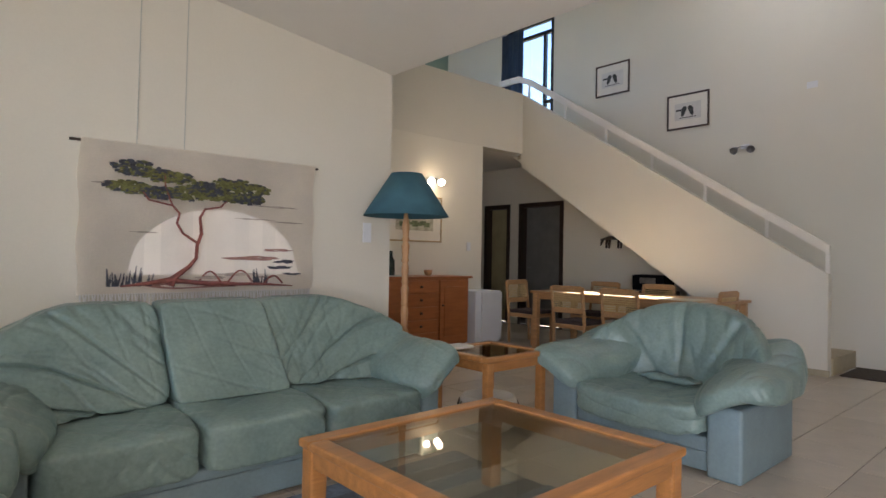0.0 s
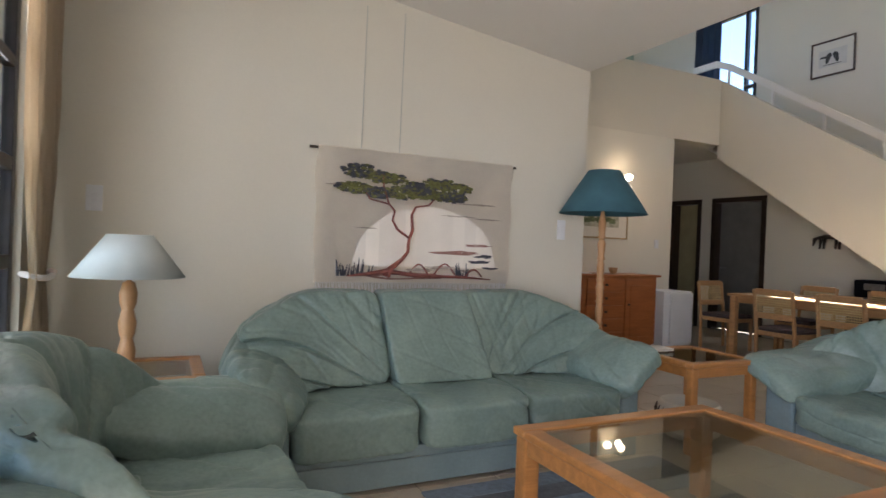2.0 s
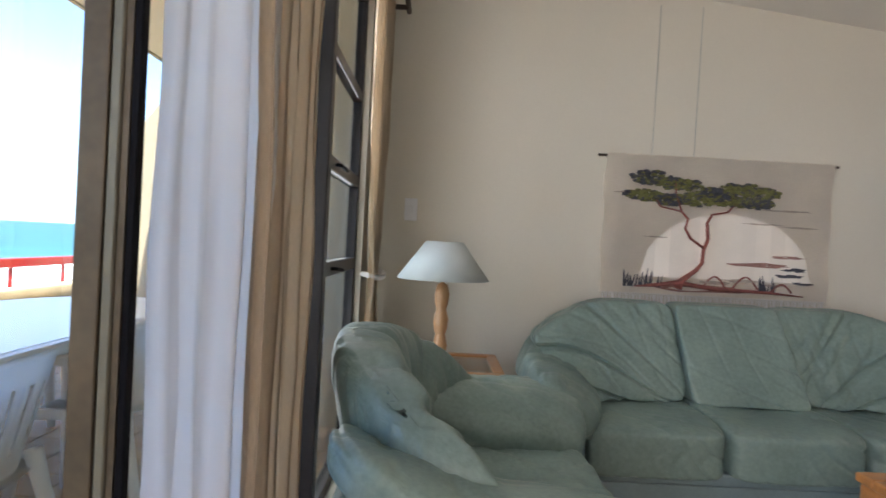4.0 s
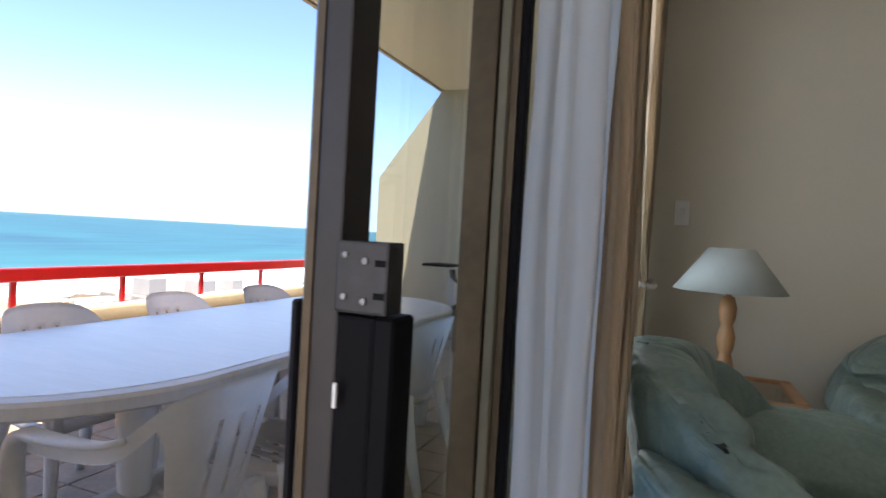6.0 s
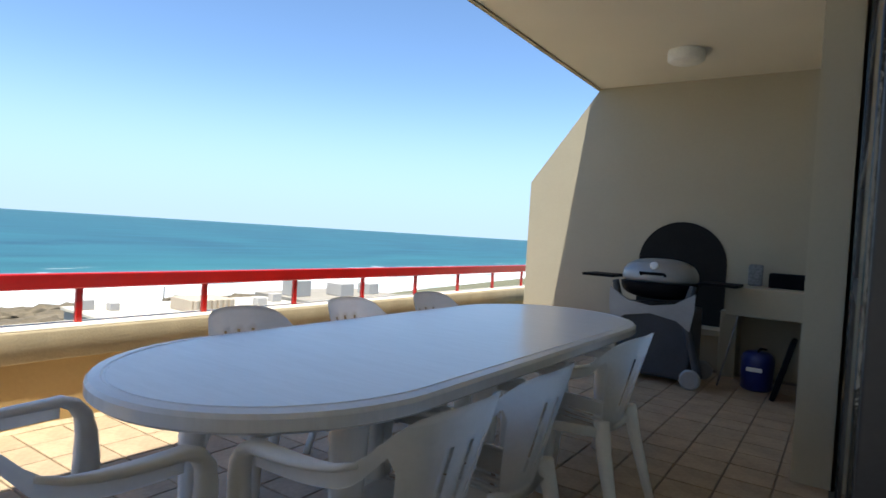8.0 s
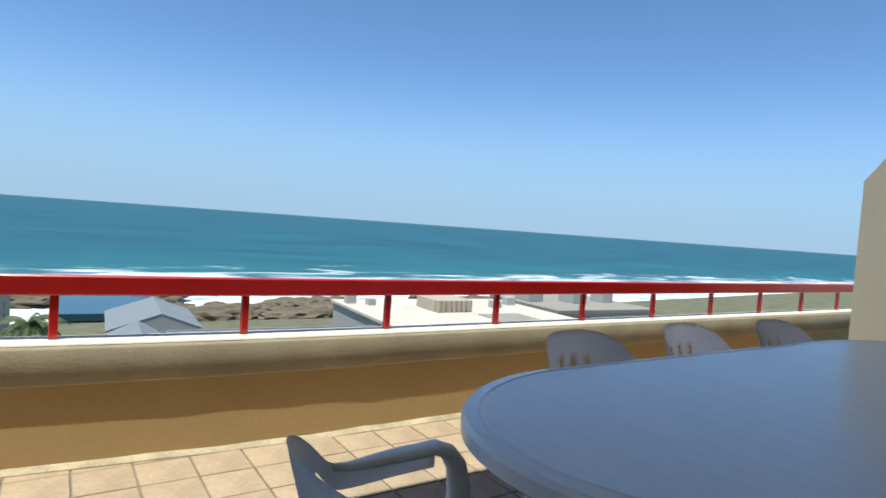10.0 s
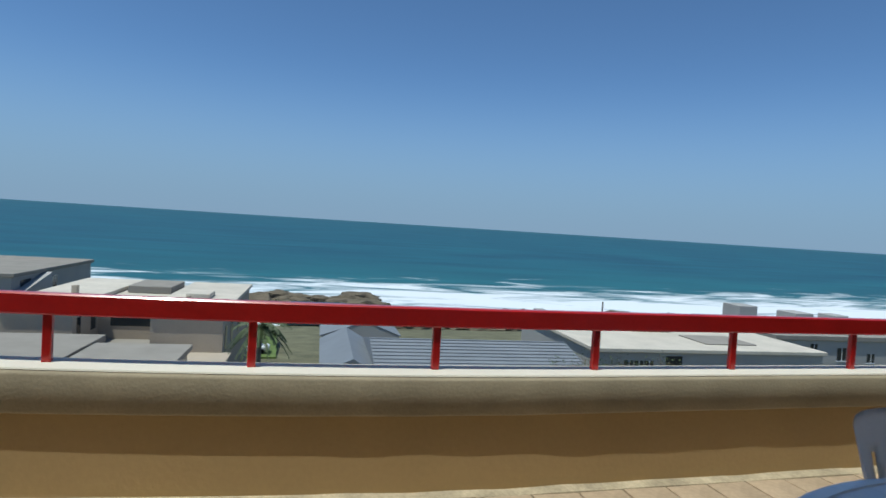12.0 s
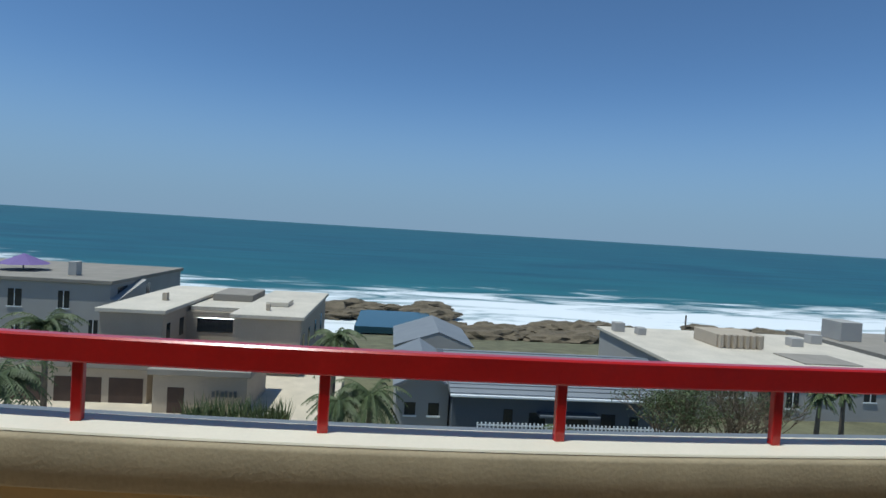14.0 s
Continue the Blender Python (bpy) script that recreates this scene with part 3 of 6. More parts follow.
def arm_pad(s, x, y, z, w, d, seed, tilt=24, droop=0.03):
    """A soft pad over an arm: its inner edge hangs lower than its outer one, the inner front corner lowest."""
    def f(v, q):
        v.z -= 0.07 * max(0.0, -q.y) ** 2 * max(0.0, 0.4 - s * q.x) + 0.025 * max(0.0, -q.y) ** 3
        v.z += 0.15 * max(0.0, q.y) ** 1.2 - droop * q.x * q.x * (1 - max(0.0, q.y))
        v.x -= s * 0.09 * max(0.0, q.y) ** 2
        v.x += s * 0.03 * max(0.0, -q.y)
        return v
    bm = pillow(w, d, 0.165, seed, 44, 4.2, 0.004, 5, shape=f, folds=((0.009, 1.2, 6), (0.007, 0.3, 10)))
    bm.transform(Matrix.Translation((s * x, y, z)) @ Matrix.Rotation(radians(-s * tilt), 4, 'Y'))
    return bm


def make_armchair(at, label):
    """Faces local -y, 1.25 wide, stands on local z = 0."""
    a = thing("armchair", label, "armchair", at)
    part("base", bbox(-0.428, 0.428, -0.38, 0.39, 0.02, 0.13, 0.012, 2), M_LEATHER_BLUE, a)
    part("seat_rail", bbox(-0.428, 0.428, -0.395, 0.39, 0.133, 0.215, 0.014, 3), M_LEATHER_BLUE, a)
    for s in (-1, 1):
        part("arm_panel", bbox(*sorted((s * 0.43, s * 0.62)), -0.41, 0.36, 0.0, 0.40, 0.022, 3), M_LEATHER_BLUE, a, smooth=True)
        part("arm_pillow", arm_pad(s, 0.535, -0.05, 0.520, 0.50, 0.95, 3 + s, 12, 0.065), M_LEATHER, a, smooth=True)

    def lip(v, q):
        front = max(0.0, -q.y)
        v.z -= 0.05 * front ** 3 * (1 - 0.7 * q.x * q.x)
        v.y -= 0.03 * front * (1 - q.x * q.x)
        return v
    bm = pillow(0.88, 0.84, 0.20, 11, 52, 10.0, 0.006, 5, sag=0.05, shape=lip, folds=((0.010, 0.5, 6), (0.009, -0.6, 9), (0.006, 1.4, 12)))
    bm.transform(Matrix.Translation((0, -0.06, 0.325)))
    part("seat_cushion", bm, M_LEATHER, a, smooth=True)

    def back(v, q):
        fan = q.x
        v.y += 0.20 * (v.z + 0.25) - 0.38 * abs(fan) ** 2.4
        v.z -= 0.23 * abs(fan) ** 2.2 * (0.2 + 0.8 * min(1.0, max(0.0, (v.z + 0.22) / 0.44)))
        if q.y < 0.2:
            ray = math.atan2(fan * 0.9, q.z + 1.5)
            v.y += 0.034 * (1.0 - min(1.0, abs(math.sin(ray * 13 + 0.3)) * 2.6)) * (0.35 + 0.65 * max(0.0, q.z + 0.6))
        return v
    bm = pillow(1.28, 0.25, 0.62, 17, 76, 4.5, 0.006, 5, shape=back, folds=((0.010, 0.1, 9), (0.008, -0.3, 12)))
    bm.transform(Matrix.Translation((0, 0.27, 0.60)))
    part("back_cushion", bm, M_LEATHER, a, smooth=True)
    part("back_panel", bbox(-0.43, 0.43, 0.36, 0.42, 0.0, 0.46, 0.025, 3), M_LEATHER_BLUE, a, smooth=True)
    bm = pillow(0.46, 0.10, 0.05, 23, 20, 2.5, 0.014, 14, crease=0.014)
    bm.transform(Matrix.Translation((-0.03, 0.07, 0.405)))
    part("bunched_fold", bm, M_LEATHER, a, "bunched loose leather in the seat corner", True)
    return a


make_armchair(pose(3.09, 2.385, 0, 0, 0, -90), "worn blue-green leather armchair beside the coffee table")
make_armchair(pose(-0.80, 2.55, 0, 0, 0, 90), "faded green leather armchair before the window curtains")

sofa = thing("sofa", "worn green leather three-seat sofa under the tapestry", "sofa", pose(0.715, 3.60, 0))
part("base", bbox(-0.955, 0.955, -0.40, 0.39, 0.02, 0.155, 0.012, 2), M_LEATHER_BLUE, sofa)
part("seat_rail", bbox(-0.955, 0.955, -0.415, 0.39, 0.158, 0.215, 0.014, 3), M_LEATHER_BLUE, sofa)
for s in (-1, 1):
    part("arm_panel", bbox(*sorted((s * 0.957, s * 1.09)), -0.42, 0.28, 0.0, 0.42, 0.022, 3), M_LEATHER_BLUE, sofa, smooth=True)
    part("arm_pillow", arm_pad(s, 1.02, -0.05, 0.535, 0.44, 0.92, 31 + s, 27), M_LEATHER, sofa, smooth=True)
for i, x in enumerate((-0.637, 0.0, 0.637)):
    def lip(v, q):
        front = max(0.0, -q.y)
        v.z -= 0.035 * front ** 3
        v.y -= 0.02 * front * (1 - q.x * q.x)
        if q.y < -0.6:
            v.y += 0.014 * (1.0 - min(1.0, abs(math.sin(q.x * 10 + q.z * 3 + 2.0 * math.sin(q.x * 3 + i))) * 2.5)) * (0.4 + 0.6 * q.x)
        return v
    bm = pillow(0.648, 0.86, 0.23, 41 + i, 52, 13.0, 0.004, 5, sag=0.02, shape=lip, folds=((0.008, -0.7, 7), (0.006, 0.5, 11)))
    bm.transform(Matrix.Translation((x, -0.03, 0.328)))
    part("seat_cushion", bm, M_LEATHER, sofa, smooth=True)
# back cushions: a square one in the middle, draped ones over the arms
for i, (ti, tf, to, bi, bo) in enumerate(((-0.345, -0.80, -1.17, -0.318, -0.90), (-0.345, -0.06, 0.215, -0.315, 0.302), (0.222, 0.67, 1.19, 0.305, 0.905))):
    def rear(v, q, i=i, ti=ti, tf=tf, to=to, bi=bi, bo=bo):
        sx = -1 if i == 0 else 1
        a, h = (1 + sx * q.x / 0.97) / 2, (1 + q.z / 0.97) / 2
        dx, dz = v.x - q.x * 0.36, v.z - q.z * 0.25
        top_z, fwd = 0.925, 0.0
        if i != 1:
            fall = max(0.0, a - 0.45) / 0.55
            top_z -= 0.20 * fall ** 1.4
            fwd = 0.20 * fall ** 1.5
        v.x = (bi + (bo - bi) * a) * (1 - h) + (ti + (to - ti) * a) * h + dx
        v.z = 0.425 * (1 - h) + top_z * h + dz
        v.y += 0.24 * (h - 0.5) - fwd * (0.5 + 0.5 * h)
        if i != 1 and q.y < 0:
            ray = math.atan2(h + 0.25, a + 0.15)
            v.y += 0.036 * (1.0 - min(1.0, abs(math.sin(ray * 9 + i + 0.5 * math.sin(a * 5))) * 4.0)) * min(1.0, 0.25 + a)
        elif q.y < 0:
            v.y += 0.016 * (1.0 - min(1.0, abs(math.sin((0.5 * a + h) * 7.0 + 0.4)) * 5.0)) * max(0.0, 0.55 - h + 0.4 * a)
            v.y += 0.010 * (1.0 - min(1.0, abs(math.sin((a - 0.35 * h) * 8.0)) * 5.0)) * max(0.0, a - 0.5)
        return v
    bm = pillow(0.72, 0.20, 0.50, 51 + i, 80, 16.0 if i == 1 else 9.0, 0.006, 5, shape=rear, folds=((0.006, 1.3, 6), (0.005, 0.4, 10)) if i == 1 else ((0.013, (i - 1) * -0.6, 6), (0.010, (i - 1) * -0.9, 9), (0.007, 0.2, 13)))
    bm.transform(Matrix.Translation((0, 0.15 if i == 1 else 0.19, 0)))
    part("back_cushion", bm, M_LEATHER, sofa, smooth=True)
part("back_panel", bbox(-0.95, 0.95, 0.36, 0.44, 0.0, 0.62, 0.03, 3), M_LEATHER_BLUE, sofa, smooth=True)


def glass_table(name, at, w, d, h, label, rail=0.085, leg=0.075, apron=0.07):
    t = thing(name, label, "table", at)
    for sx, sy, a, b in ((0, -1, w, rail), (0, 1, w, rail), (-1, 0, rail, d - 2 * rail - 0.002), (1, 0, rail, d - 2 * rail - 0.002)):
        cx, cy = sx * (w - rail) / 2, sy * (d - rail) / 2
        part("top_rail", bbox(cx - a / 2, cx + a / 2, cy - b / 2, cy + b / 2, h - 0.035, h, 0.012, 3), M_PINE, t)
        a2, b2 = (a - 0.1, 0.022) if sx == 0 else (0.022, b)
        cx, cy = sx * (w / 2 - 0.03), sy * (d / 2 - 0.03)
        part("apron", bbox(cx - a2 / 2, cx + a2 / 2, cy - b2 / 2, cy + b2 / 2, h - 0.035 - apron, h - 0.0355, 0.003, 1), M_PINE, t)
    for sx in (-1, 1):
        for sy in (-1, 1):
            cx, cy = sx * (w / 2 - leg / 2 - 0.012), sy * (d / 2 - leg / 2 - 0.012)
            part("leg", bbox(cx - leg / 2, cx + leg / 2, cy - leg / 2, cy + leg / 2, 0, h - 0.036, 0.012, 2), M_PINE, t)
    g = part("glass_top", bbox(-w / 2 + rail - 0.01, w / 2 - rail + 0.01, -d / 2 + rail - 0.01, d / 2 - rail + 0.01, h - 0.016, h - 0.008, 0), M_TINT, t, "smoked glass inset")
    return t


glass_table("coffee_table", pose(1.15, 2.13, 0.012), 1.13, 1.06, 0.438, "square honey pine coffee table with glass inset on a rug")
glass_table("side_table", pose(2.38, 3.32, 0), 0.60, 0.56, 0.556, "honey pine side table with smoked glass top", 0.06, 0.055, 0.06)
glass_table("side_table", pose(-0.86, 3.72, 0), 0.56, 0.56, 0.556, "honey pine side table below the table lamp", 0.06, 0.055, 0.06)

# rug with woven stripes
rug = thing("rug", "grey and blue woven striped rug under the coffee table", "rug", pose(1.1, 2.15, 0))
stripe = [mat("rug_grey", (0.10, 0.11, 0.13), 0.95, spread=0.25, scale=30, bump=0.6, fine=160), mat("rug_blue", (0.15, 0.19, 0.24), 0.95, spread=0.25, scale=30, bump=0.6, fine=160), mat("rug_pale", (0.30, 0.30, 0.28), 0.95, spread=0.2, scale=30, bump=0.6, fine=160)]
for i in range(14):
    y = -0.98 + i * 0.14
    part("stripe", bbox(-0.72, 0.78 + 0.01 * (i % 3), y, y + 0.139, 0.0, 0.011, 0.003, 1), stripe[(0, 1, 0, 2, 1, 0, 1)[i % 7]], rug)


def shade(r0, r1, h, z, material, parent):
    bm = lathe([(r0, z), (r1, z + h), (r1 - 0.004, z + h), (r0 - 0.004, z), (r0, z)], 40, cap=False)
    bmesh.ops.remove_doubles(bm, verts=bm.verts[:], dist=1e-5)
    part("shade", bm, material, parent, smooth=True)


lamp = thing("floor_lamp", "turned pine floor lamp with a teal fabric shade", "floor lamp", pose(2.07, 3.88, 0))
part("foot", lathe([(0.15, 0), (0.15, 0.02), (0.12, 0.04), (0.05, 0.06)], 28), M_TURNED, lamp, smooth=True)
prof, z = [], 0.055
for i in range(9):
    prof += [(0.020, z), (0.030, z + 0.012), (0.022, z + 0.03), (0.027, z + 0.09), (0.027 + 0.004 * (i % 2), z + 0.12), (0.021, z + 0.145)]
    z += 0.155
part("stem", lathe(prof + [(0.012, 1.50), (0.012, 1.62)], 20), M_TURNED, lamp, smooth=True)
shade(0.312, 0.115, 0.31, 1.475, M_SHADE_TEAL, lamp)
bm = bmesh.new()
for k in range(3):
    a = k * 2.094
    tube(bm, [(0, 0, 1.62), (0.114 * math.cos(a), 0.114 * math.sin(a), 1.783)], 0.003, 6)
part("spider", bm, M_STEEL, lamp)
lamp2 = thing("table_lamp", "turned pine table lamp with a pale grey shade", "table lamp", pose(-0.917, 3.55, 0.556))
prof, z = [(0.07, 0), (0.07, 0.02), (0.04, 0.035)], 0.04
for i in range(3):
    prof += [(0.024, z), (0.034, z + 0.03), (0.038, z + 0.075), (0.026, z + 0.125)]
    z += 0.13
part("stem", lathe(prof + [(0.012, z), (0.012, z + 0.06)], 20), M_TURNED, lamp2, smooth=True)
shade(0.235, 0.095, 0.19, 0.452, M_SHADE_GREY, lamp2)
bm = bmesh.new()
for k in range(3):
    a = k * 2.094
    tube(bm, [(0, 0, 0.47), (0.095 * math.cos(a), 0.095 * math.sin(a), 0.64)], 0.003, 6)
part("spider", bm, M_STEEL, lamp2)

# tapestry
M_LINEN = mat("linen_weave", (0.86, 0.80, 0.71), 0.9, spread=0.14, scale=2.2, bump=0.12, fine=220)
tap = thing("tapestry", "woven wall hanging with a flat-topped thorn tree and white fringe", "tapestry", pose(0.79, 4.25, 0))


def cloth_y(x, z):
    return -0.022 + 0.010 * math.sin(x * 11 + 1.3 * noise.noise((x * 2, z * 2, 0)) * 2) * (0.3 + 0.7 * (1.82 - z))


def flat_patch(name, pts, material, parent, lift=0.004, thick=0.004, label=""):
    bm = bmesh.new()
    f = [bm.verts.new((x, cloth_y(x, z) - lift, z)) for x, z in pts]
    g = [bm.verts.new((x, cloth_y(x, z) - lift - thick, z)) for x, z in pts]
    n = len(pts)
    bm.faces.new(f)
    bm.faces.new(g)
    for i in range(n):
        bm.faces.new((f[i], f[(i + 1) % n], g[(i + 1) % n], g[i]))
    return part(name, bm, material, parent, label)


bm = bmesh.new()
nx, nz = 60, 24
grid = [[bm.verts.new((-0.72 + 1.44 * i / nx + 0.008 * math.sin(j * 0.6), cloth_y(-0.72 + 1.44 * i / nx, 0.94 + 0.87 * j / nz), 0.94 + 0.87 * j / nz)) for i in range(nx + 1)] for j in range(nz + 1)]
for a, b in zip(grid, grid[1:]):
    for i in range(nx):
        bm.faces.new((a[i], a[i + 1], b[i + 1], b[i]))
bmesh.ops.solidify(bm, geom=bm.faces[:], thickness=0.003)
cloth = part("cloth", bm, M_LINEN, tap)
bm = bmesh.new()
tube(bm, [(-0.765, -0.010, 1.795), (0.755, -0.010, 1.795)], 0.008, 10)
part("rod", bm, M_DARKWOOD, tap)
bm = bmesh.new()
for x in (-0.43, -0.165):
    tube(bm, [(x, -0.012, 1.80), (x + 0.01, -0.006, 2.75)], 0.0022, 5)
part("hanging_cord", bm, M_SHADE_GREY, tap)
bm = bmesh.new()
for i in range(96):
    x = -0.70 + 1.40 * i / 95
    tube(bm, [(x, cloth_y(x, 0.94), 0.945), (x + 0.006 * math.sin(i * 2.1), cloth_y(x, 0.94) - 0.004, 0.90), (x + 0.008 * math.sin(i * 1.3), cloth_y(x, 0.94), 0.835)], 0.004, 5)
part("fringe", bm, M_SHEER, tap, "white knotted fringe")
M_TRUNK = mat("red_brown_wool", (0.26, 0.085, 0.07), 0.95, spread=0.4, scale=20, bump=0.6, fine=120)
M_GREEN = mat("green_wool", (0.17, 0.17, 0.06), 0.95, spread=0.6, scale=45, bump=0.8, fine=150)
M_NAVY = mat("navy_wool", (0.06, 0.065, 0.085), 0.95, spread=0.6, scale=45, bump=0.8, fine=150)
M_ROSE = mat("rose_wool", (0.36, 0.20, 0.17), 0.95, spread=0.3, scale=25, bump=0.5)


def blob(cx, cz, rx, rz, seed, n=26, rough=0.25):
    pts = []
    for k in range(n):
        a = 6.28318 * k / n
        r = 1 + rough * noise.noise((math.cos(a) * 2 + seed, math.sin(a) * 2, seed * 1.7)) * 2
        pts.append((cx + rx * r * math.cos(a), cz + rz * r * math.sin(a)))
    return pts


bm = bmesh.new()
for pts, r in ((((-0.24, 0.985), (-0.22, 1.03), (-0.13, 1.10), (-0.09, 1.15), (-0.085, 1.23), (-0.06, 1.30), (-0.07, 1.40), (-0.04, 1.455)), (0.035, 0.028, 0.018, 0.014, 0.014, 0.015, 0.012, 0.01)),
               (((-0.085, 1.245), (-0.17, 1.30), (-0.205, 1.36), (-0.19, 1.42), (-0.23, 1.465), (-0.36, 1.49), (-0.40, 1.54)), (0.011, 0.011, 0.010, 0.009, 0.009, 0.008, 0.006)),
               (((-0.04, 1.455), (0.06, 1.475), (0.11, 1.53)), (0.01, 0.009, 0.006)), (((-0.23, 1.465), (-0.27, 1.56), (-0.28, 1.66)), (0.008, 0.008, 0.006)),
               (((-0.50, 0.985), (-0.36, 1.0), (-0.24, 1.02), (0.0, 0.99), (0.35, 0.985), (0.56, 0.97)), (0.008, 0.02, 0.028, 0.022, 0.016, 0.006))):
    tube(bm, [(x, cloth_y(x, z) - 0.005, z) for x, z in pts], [2.3 * k for k in r], 8, flat=0.25)
part("woven_trunk", bm, M_TRUNK, cloth, smooth=True)
bm = bmesh.new()
bm2 = bmesh.new()
rnd = random.Random(5)
for cx, cz, rx, rz, dark in ((-0.43, 1.665, 0.12, 0.035, 1), (-0.25, 1.635, 0.13, 0.032, 0), (-0.46, 1.555, 0.12, 0.028, 0), (-0.30, 1.535, 0.10, 0.03, 1), (-0.14, 1.545, 0.12, 0.034, 0), (-0.02, 1.585, 0.11, 0.03, 1), (0.14, 1.62, 0.12, 0.03, 0), (0.27, 1.60, 0.10, 0.028, 0), (0.08, 1.545, 0.12, 0.03, 0), (0.24, 1.535, 0.09, 0.026, 1)):
    for k in range(90):
        a, q = rnd.random() * 6.283, math.sqrt(rnd.random())
        x, z, r = cx + 1.1 * rx * q * math.cos(a), cz + 1.25 * rz * q * math.sin(a), 0.010 + 0.008 * rnd.random()
        tube(bm2 if (rnd.random() < (0.75 if dark else 0.25)) else bm, [(x - r, cloth_y(x, z) - 0.006, z), (x, cloth_y(x, z) - 0.013, z + 0.002), (x + r, cloth_y(x, z) - 0.006, z)], r * 0.6, 5)
part("woven_leaves", bm, M_GREEN, cloth)
part("woven_leaves", bm2, M_NAVY, cloth)
M_PALE = mat("bleached_linen", (0.875, 0.825, 0.75), 0.9, spread=0.09, scale=3, bump=0.12, fine=220)
for k in range(12):
    x0, x1 = -0.47 + 0.09 * k, -0.47 + 0.09 * (k + 1)
    top = [(x, 1.06 + 0.40 * math.sqrt(max(0.0, 1 - ((x - 0.07) / 0.54) ** 2))) for x in (x0, (x0 + x1) / 2, x1)]
    flat_patch("pale_moon", [(x0, 1.05)] + [p for p in top if p[1] > 1.055] + [(x1, 1.05)], M_PALE, cloth, 0.003, 0.002)
flat_patch("rose_band", blob(0.28, 1.155, 0.19, 0.014, 9, 22), M_ROSE, cloth)
flat_patch("rose_band", blob(0.45, 1.21, 0.10, 0.009, 12, 18), M_ROSE, cloth)
M_WASH = mat("grey_brown_wool", (0.46, 0.39, 0.33), 0.95, spread=0.3, scale=25, bump=0.5)
for k, (cx, cz, rx, rz) in enumerate(((0.42, 1.50, 0.16, 0.006), (0.52, 1.40, 0.13, 0.005), (0.28, 1.41, 0.14, 0.005), (-0.58, 1.57, 0.07, 0.006), (-0.38, 1.30, 0.07, 0.004), (0.18, 1.05, 0.12, 0.010), (0.0, 1.03, 0.10, 0.010), (0.36, 1.03, 0.06, 0.008))):
    flat_patch("wool_wash", blob(cx, cz, rx, rz, 40 + k, 20, 0.35), M_WASH, cloth)
flat_patch("red_earth", blob(-0.05, 0.992, 0.30, 0.024, 15, 22), M_ROSE, cloth)
for k, (cx, cz, rx, rz) in enumerate(((0.50, 1.135, 0.07, 0.012), (0.46, 1.095, 0.08, 0.010), (0.55, 1.05, 0.06, 0.008))):
    flat_patch("navy_reed", blob(cx, cz, rx, rz, 20 + k, 18, 0.4), M_NAVY, cloth)
bm = bmesh.new()
for cx, cz, w, h in ((0.0, 1.0, 0.14, 0.07), (0.20, 1.0, 0.16, 0.075), (0.42, 0.99, 0.13, 0.05)):
    tube(bm, [(cx + w * (k / 8 - 0.5), cloth_y(cx, cz) - 0.006, cz + h * math.sin(k / 8 * 3.14159)) for k in range(9)], 0.006, 6)
part("woven_outline", bm, M_TRUNK, cloth)
bm = bmesh.new()
for k in range(46):
    x = -0.58 + 0.24 * rnd.random() if k < 30 else 0.28 + 0.1 * rnd.random()
    hgt = 0.03 + 0.09 * rnd.random() * (1 if k < 30 else 0.9)
    tube(bm, [(x, cloth_y(x, 1) - 0.006, 0.985), (x + 0.02 * rnd.uniform(-1, 1), cloth_y(x, 1) - 0.008, 0.985 + hgt)], [0.007, 0.002], 5)
tagged(part("woven_grass", bm, M_NAVY, cloth), kind="stuff")

# dresser in the recess
dres = thing("dresser", "orange pine dresser with five drawers and cupboard doors", "dresser", pose(3.30, 6.12, 0))
part("body", bbox(0.0, 1.62, 0.02, 0.465, 0.05, 0.905, 0.005, 1), M_PINE_DARK, dres)
part("top", bbox(-0.03, 1.66, -0.02, 0.47, 0.906, 0.935, 0.008, 2), M_PINE_DARK, dres)
part("plinth", bbox(0.02, 1.60, 0.05, 0.46, 0.0, 0.05, 0.004, 1), M_PINE_DARK, dres)
for i in range(5):
    z = 0.075 + i * 0.164
    d = part("drawer", bbox(0.50, 1.06, -0.002, 0.021, z, z + 0.15, 0.006, 2), M_PINE_DARK, dres)
    part("knob", bbox(0.765, 0.795, -0.03, -0.002, z + 0.06, z + 0.09, 0.008, 2), M_FRAME, d)
for x0, x1 in ((0.03, 0.46), (1.10, 1.59)):
    d = part("door", bbox(x0, x1, 0.0, 0.021, 0.075, 0.885, 0.006, 2), M_PINE_DARK, dres)
    part("panel", bbox(x0 + 0.07, x1 - 0.07, -0.008, -0.0005, 0.16, 0.80, 0.006, 2), M_PINE_DARK, d)
    part("knob", bbox(x0 + 0.03, x0 + 0.055, -0.026, -0.0005, 0.55, 0.575, 0.008, 2), M_FRAME, d)


def vessel(name, at, prof, material, label, category):
    ob = part(name, lathe(prof, 20), material, None, label, True)
    ob.matrix_basis = at
    return tagged(ob, label, category)


vessel("bowl", pose(4.36, 6.32, 0.935), [(0.03, 0), (0.05, 0.03), (0.058, 0.075), (0.052, 0.075), (0.03, 0.02)], M_TURNED, "small wooden bowl on the dresser", "bowl")
vessel("bottle", pose(3.74, 6.30, 0.947), [(0.05, 0), (0.05, 0.18), (0.022, 0.23), (0.02, 0.30), (0.018, 0.30)], mat("dark_glass", (0.02, 0.04, 0.035), 0.1), "dark glass bottle on a white tray", "bottle")
tray = tagged(part("tray", bbox(3.55, 3.92, 6.2, 6.42, 0.9355, 0.946, 0.004, 1), M_WHITE), "white tray on the dresser", "tray")


